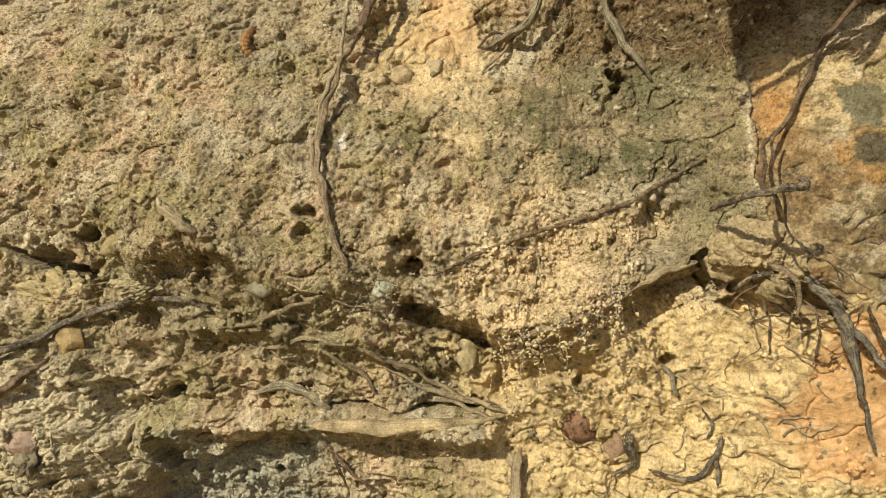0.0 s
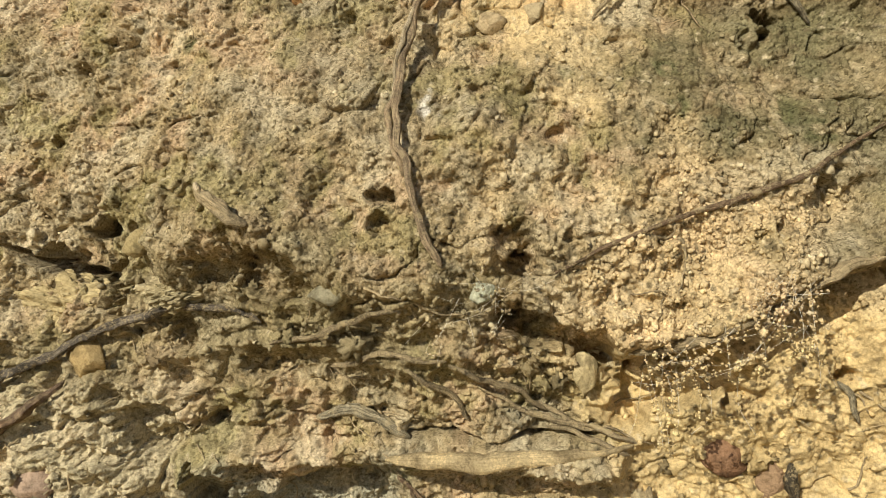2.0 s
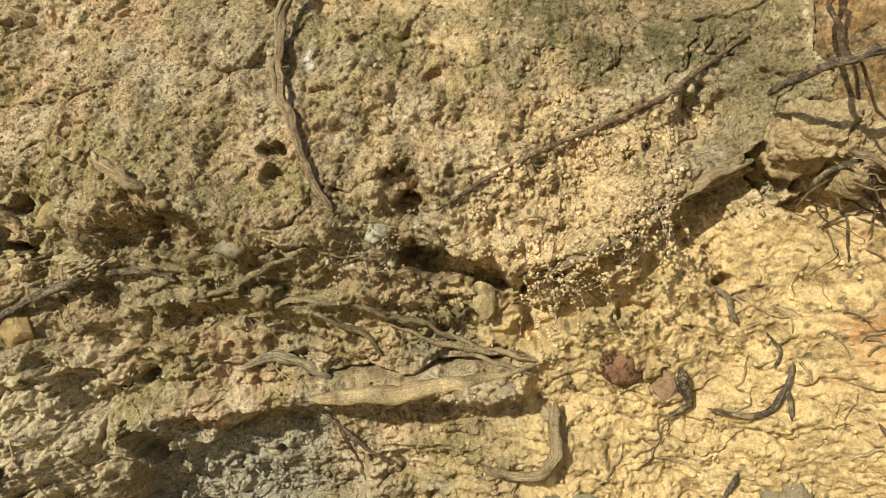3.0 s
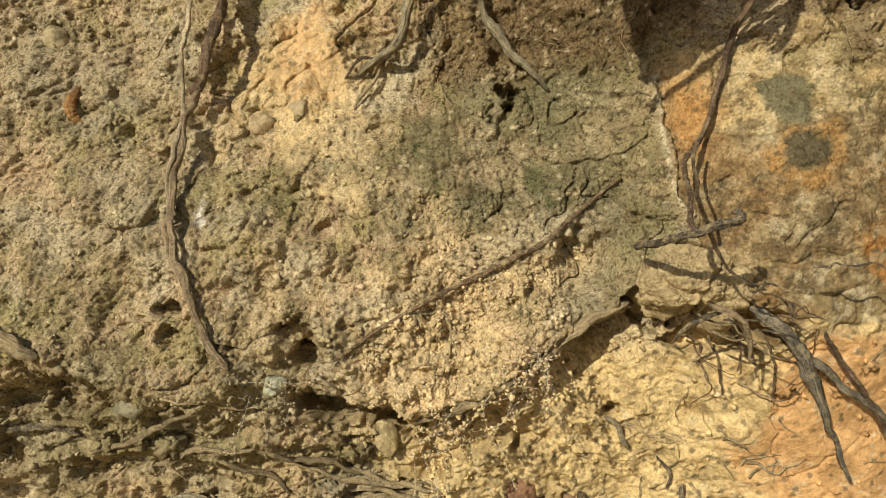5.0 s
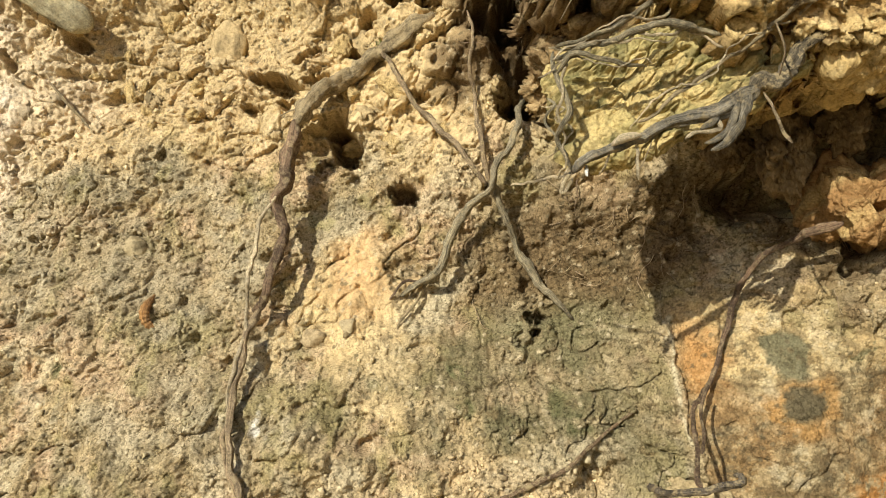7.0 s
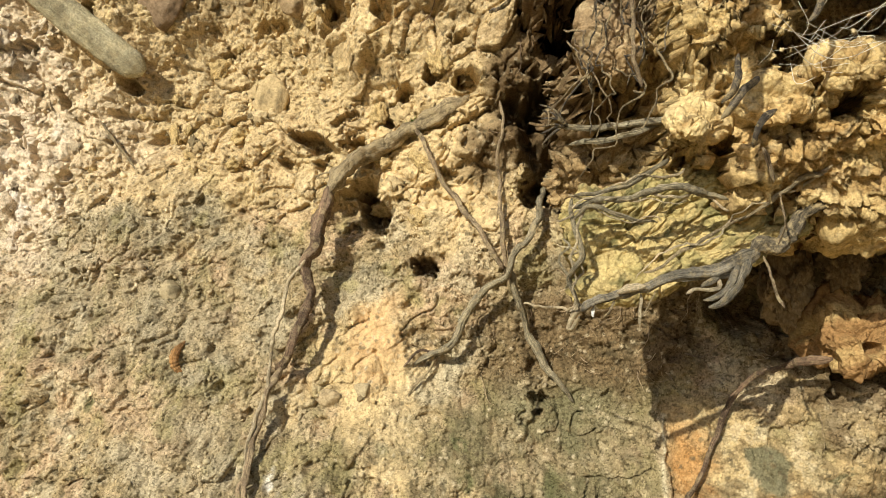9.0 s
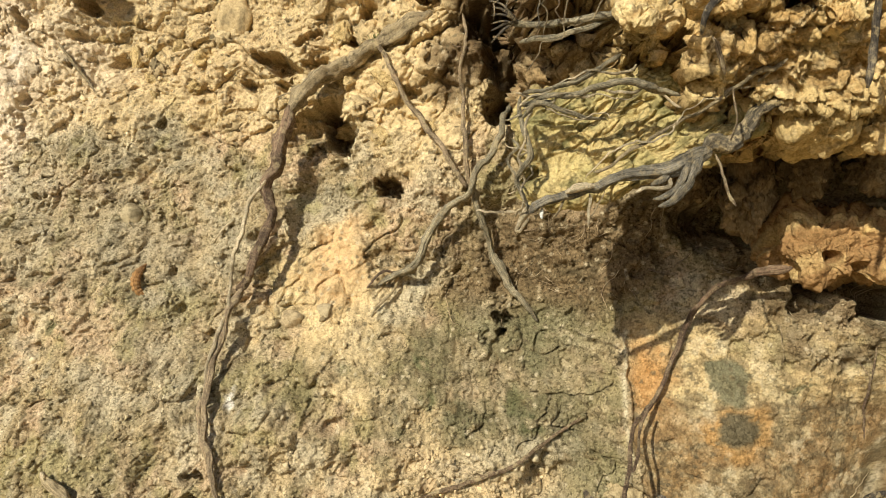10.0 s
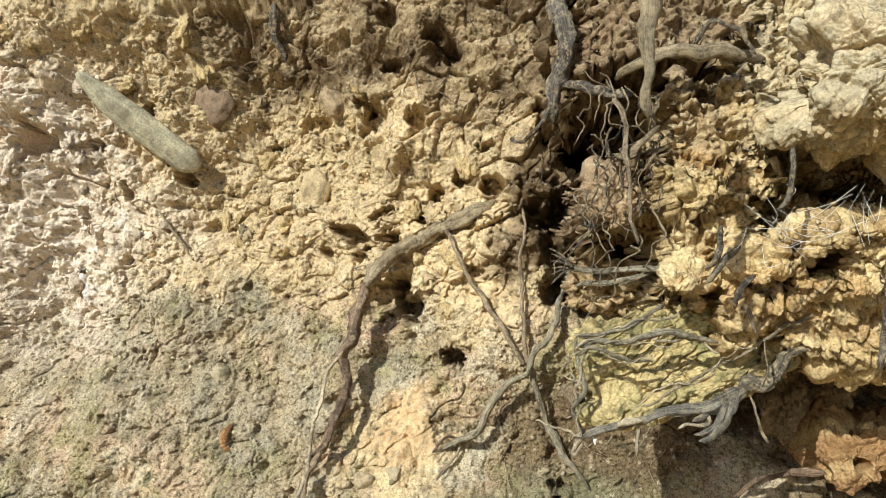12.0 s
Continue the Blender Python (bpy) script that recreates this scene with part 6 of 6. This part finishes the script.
pebble(-0.244, 1.2100, 0.0115, 0.0110, (0.66, 0.54, 0.46), "pinkish pale stone set in a hollow", 20.0, -0.5)
pebble(-0.112, 1.058, 0.0065, 0.0060, (0.52, 0.42, 0.25), "rounded lump under a grey crust", 19.0, -0.2)


# ---- fine rootlets ----
def rootlet_mat(name, n, seed, weight, label, mat, size, radius, lift, fall=0.7):
    """Hair-thin rootlets that wander over the bank, as one object."""
    r = np.random.default_rng(seed)
    xs, zs = drawn(n, seed + 1, weight)
    V, F, G, base_index = [], [], [], 0
    for x0, z0 in zip(xs, zs):
        k, a = 14, r.uniform(-1.3, 1.3) - 1.57 * fall
        length = size * r.uniform(0.4, 1.5)
        ang = a + np.cumsum(r.normal(0, 0.28, k))
        line = np.stack([x0 + np.cumsum(np.cos(ang)) * length / k, np.zeros(k), z0 + np.cumsum(np.sin(ang)) * length / k], -1)
        y = surface(line[:, 0], line[:, 2])
        line[:, 1] = np.convolve(np.pad(y, 2, mode="edge"), np.ones(5) / 5, "valid") - lift * r.uniform(0.1, 1) * np.sin(np.linspace(0, 3.0, k)) - 0.0004
        tan = np.gradient(line, axis=0)
        tan /= np.linalg.norm(tan, axis=1, keepdims=True)
        s1 = np.cross(tan, (0, 1, 0.01))
        s1 /= np.linalg.norm(s1, axis=1, keepdims=True)
        s2 = np.cross(s1, tan)
        rr = radius * r.uniform(0.5, 1.5) * np.linspace(1, 0.35, k)
        t = np.linspace(0, 2 * np.pi, 5, endpoint=False)
        P = line[:, None] + (s1[:, None] * np.cos(t)[None, :, None] + s2[:, None] * np.sin(t)[None, :, None]) * rr[:, None, None]
        V.append(P.reshape(-1, 3))
        F.append(grid_faces(k, 5, True) + base_index)
        G.append(np.repeat(np.stack([np.full(k, x0 * 90), np.zeros(k), np.arange(k) * 0.15], -1), 5, 0))
        base_index += k * 5
    me = mesh_of(name, np.vstack(V), np.vstack(F), mat, None, np.vstack(G))
    tagged(new(name, me), label, "rootlets", kind="stuff")


rootlet_mat("fine_rootlets", 150, 51, lambda x, z: np.clip(zones(x, z)["lower"] + zones(x, z)["yellow"], 0, 1), "thin buried rootlets showing in layered clay", DIRTY, 0.022, 0.00055, 0.001, 0.1)
rootlet_mat("fine_rootlets", 90, 53, lambda x, z: np.clip(zones(x, z)["humus_shade"], 0, 1), "dark hair roots hanging in the humus", BROWN, 0.026, 0.0003, 0.006, 1.0)
rootlet_mat("fine_rootlets", 70, 55, lambda x, z: spot(x, z, 0.165, 0.885, 0.035, 0.02, 0, 0.5), "tangle of dark hair roots below the stone", BROWN, 0.024, 0.0004, 0.010, 1.0)
rootlet_mat("fine_rootlets", 90, 59, lambda x, z: np.maximum(zones(x, z)["brown"], spot(x, z, 0.004, 1.096, 0.016, 0.014, 0, 0.5)), "hair roots in the brown soil under the overhang", TAN, 0.016, 0.00024, 0.004, 0.9)
rootlet_mat("fine_rootlets", 60, 57, lambda x, z: 0.5 * (1 - zones(x, z)["slab"]), "scattered hair roots on dry soil", DIRTY, 0.016, 0.00022, 0.002, 0.7)


# ---- cobwebs with hanging crumbs ----
SILK, _n, _l, _b = material("dusty silk", 0.6, 0.4)
_b.inputs["Base Color"].default_value = (0.62, 0.56, 0.44, 1)


def cobweb(points, y0, drop, count, seed, label, crumbs, thread=0.00006):
    """Dusty threads slung between points (x, z) at depth y0, with soil crumbs hanging in them."""
    r = np.random.default_rng(seed)
    p = np.array(points)
    thing, xs, ys, zs = None, [], [], []
    for k in range(count):
        a, b = p[r.integers(len(p))] + r.normal(0, 0.004, 2), p[r.integers(len(p))] + r.normal(0, 0.004, 2)
        if k % 2:
            b = a + np.array([r.normal(0, 0.005), -drop * r.uniform(0.3, 1.2)])
        mid = (a + b) / 2 + r.normal(0, 0.002, 2) - (0, 0.16 * np.hypot(*(a - b)))
        d0, d1, d2 = y0 + r.normal(0, 0.006, 3)
        line = spline([(a[0], d0, a[1]), (mid[0], d1, mid[1]), (b[0], d2, b[1])], 0.0015)
        me = tube("thread", line, np.full(len(line), thread * r.uniform(0.7, 1.6)), SILK, 5, k)
        if thing is None:
            thing = new("cobweb", me)
        else:
            part("thread", me, thing)
        pick = r.integers(0, len(line), int(crumbs * len(line) * r.uniform(0.3, 1.2)))
        xs += list(line[pick, 0] + r.normal(0, 0.0005, len(pick)))
        ys += list(line[pick, 1])
        zs += list(line[pick, 2] + r.normal(0, 0.0005, len(pick)))
    tagged(thing, label, "cobweb")
    if xs:
        ob = scatter("clinging_dust", np.array(xs), np.array(zs), r.gamma(4, 0.00008, len(xs)) + 0.00016, seed + 1, "pale clinging soil dust", 2, 0.6, 1.15, np.array(ys))
        ob.parent = thing
        del ob["category"]
    return thing


cobweb([(0.085, 0.893), (0.078, 0.886), (0.070, 0.881), (0.058, 0.874), (0.046, 0.870), (0.036, 0.868)], 0.388, 0.028, 44, 61, "dusty cobweb hung with soil crumbs under a shelf", 1.3)
cobweb([(-0.042, 0.872), (-0.032, 0.883), (-0.019, 0.892), (-0.042, 0.894), (-0.012, 0.878), (0.008, 0.882), (-0.015, 0.897), (0.004, 0.896)], 0.408, 0.010, 20, 71, "dusty cobweb with crumbs across a hollow", 0.8)
cobweb([(0.1619, 1.1297), (0.1654, 1.1268), (0.1742, 1.1247), (0.1832, 1.1281), (0.1942, 1.1352), (0.1562, 1.1225), (0.1685, 1.1175)], 0.258, 0.012, 30, 81, "torn pale cobweb over a cavity", 0.06, 0.00009)
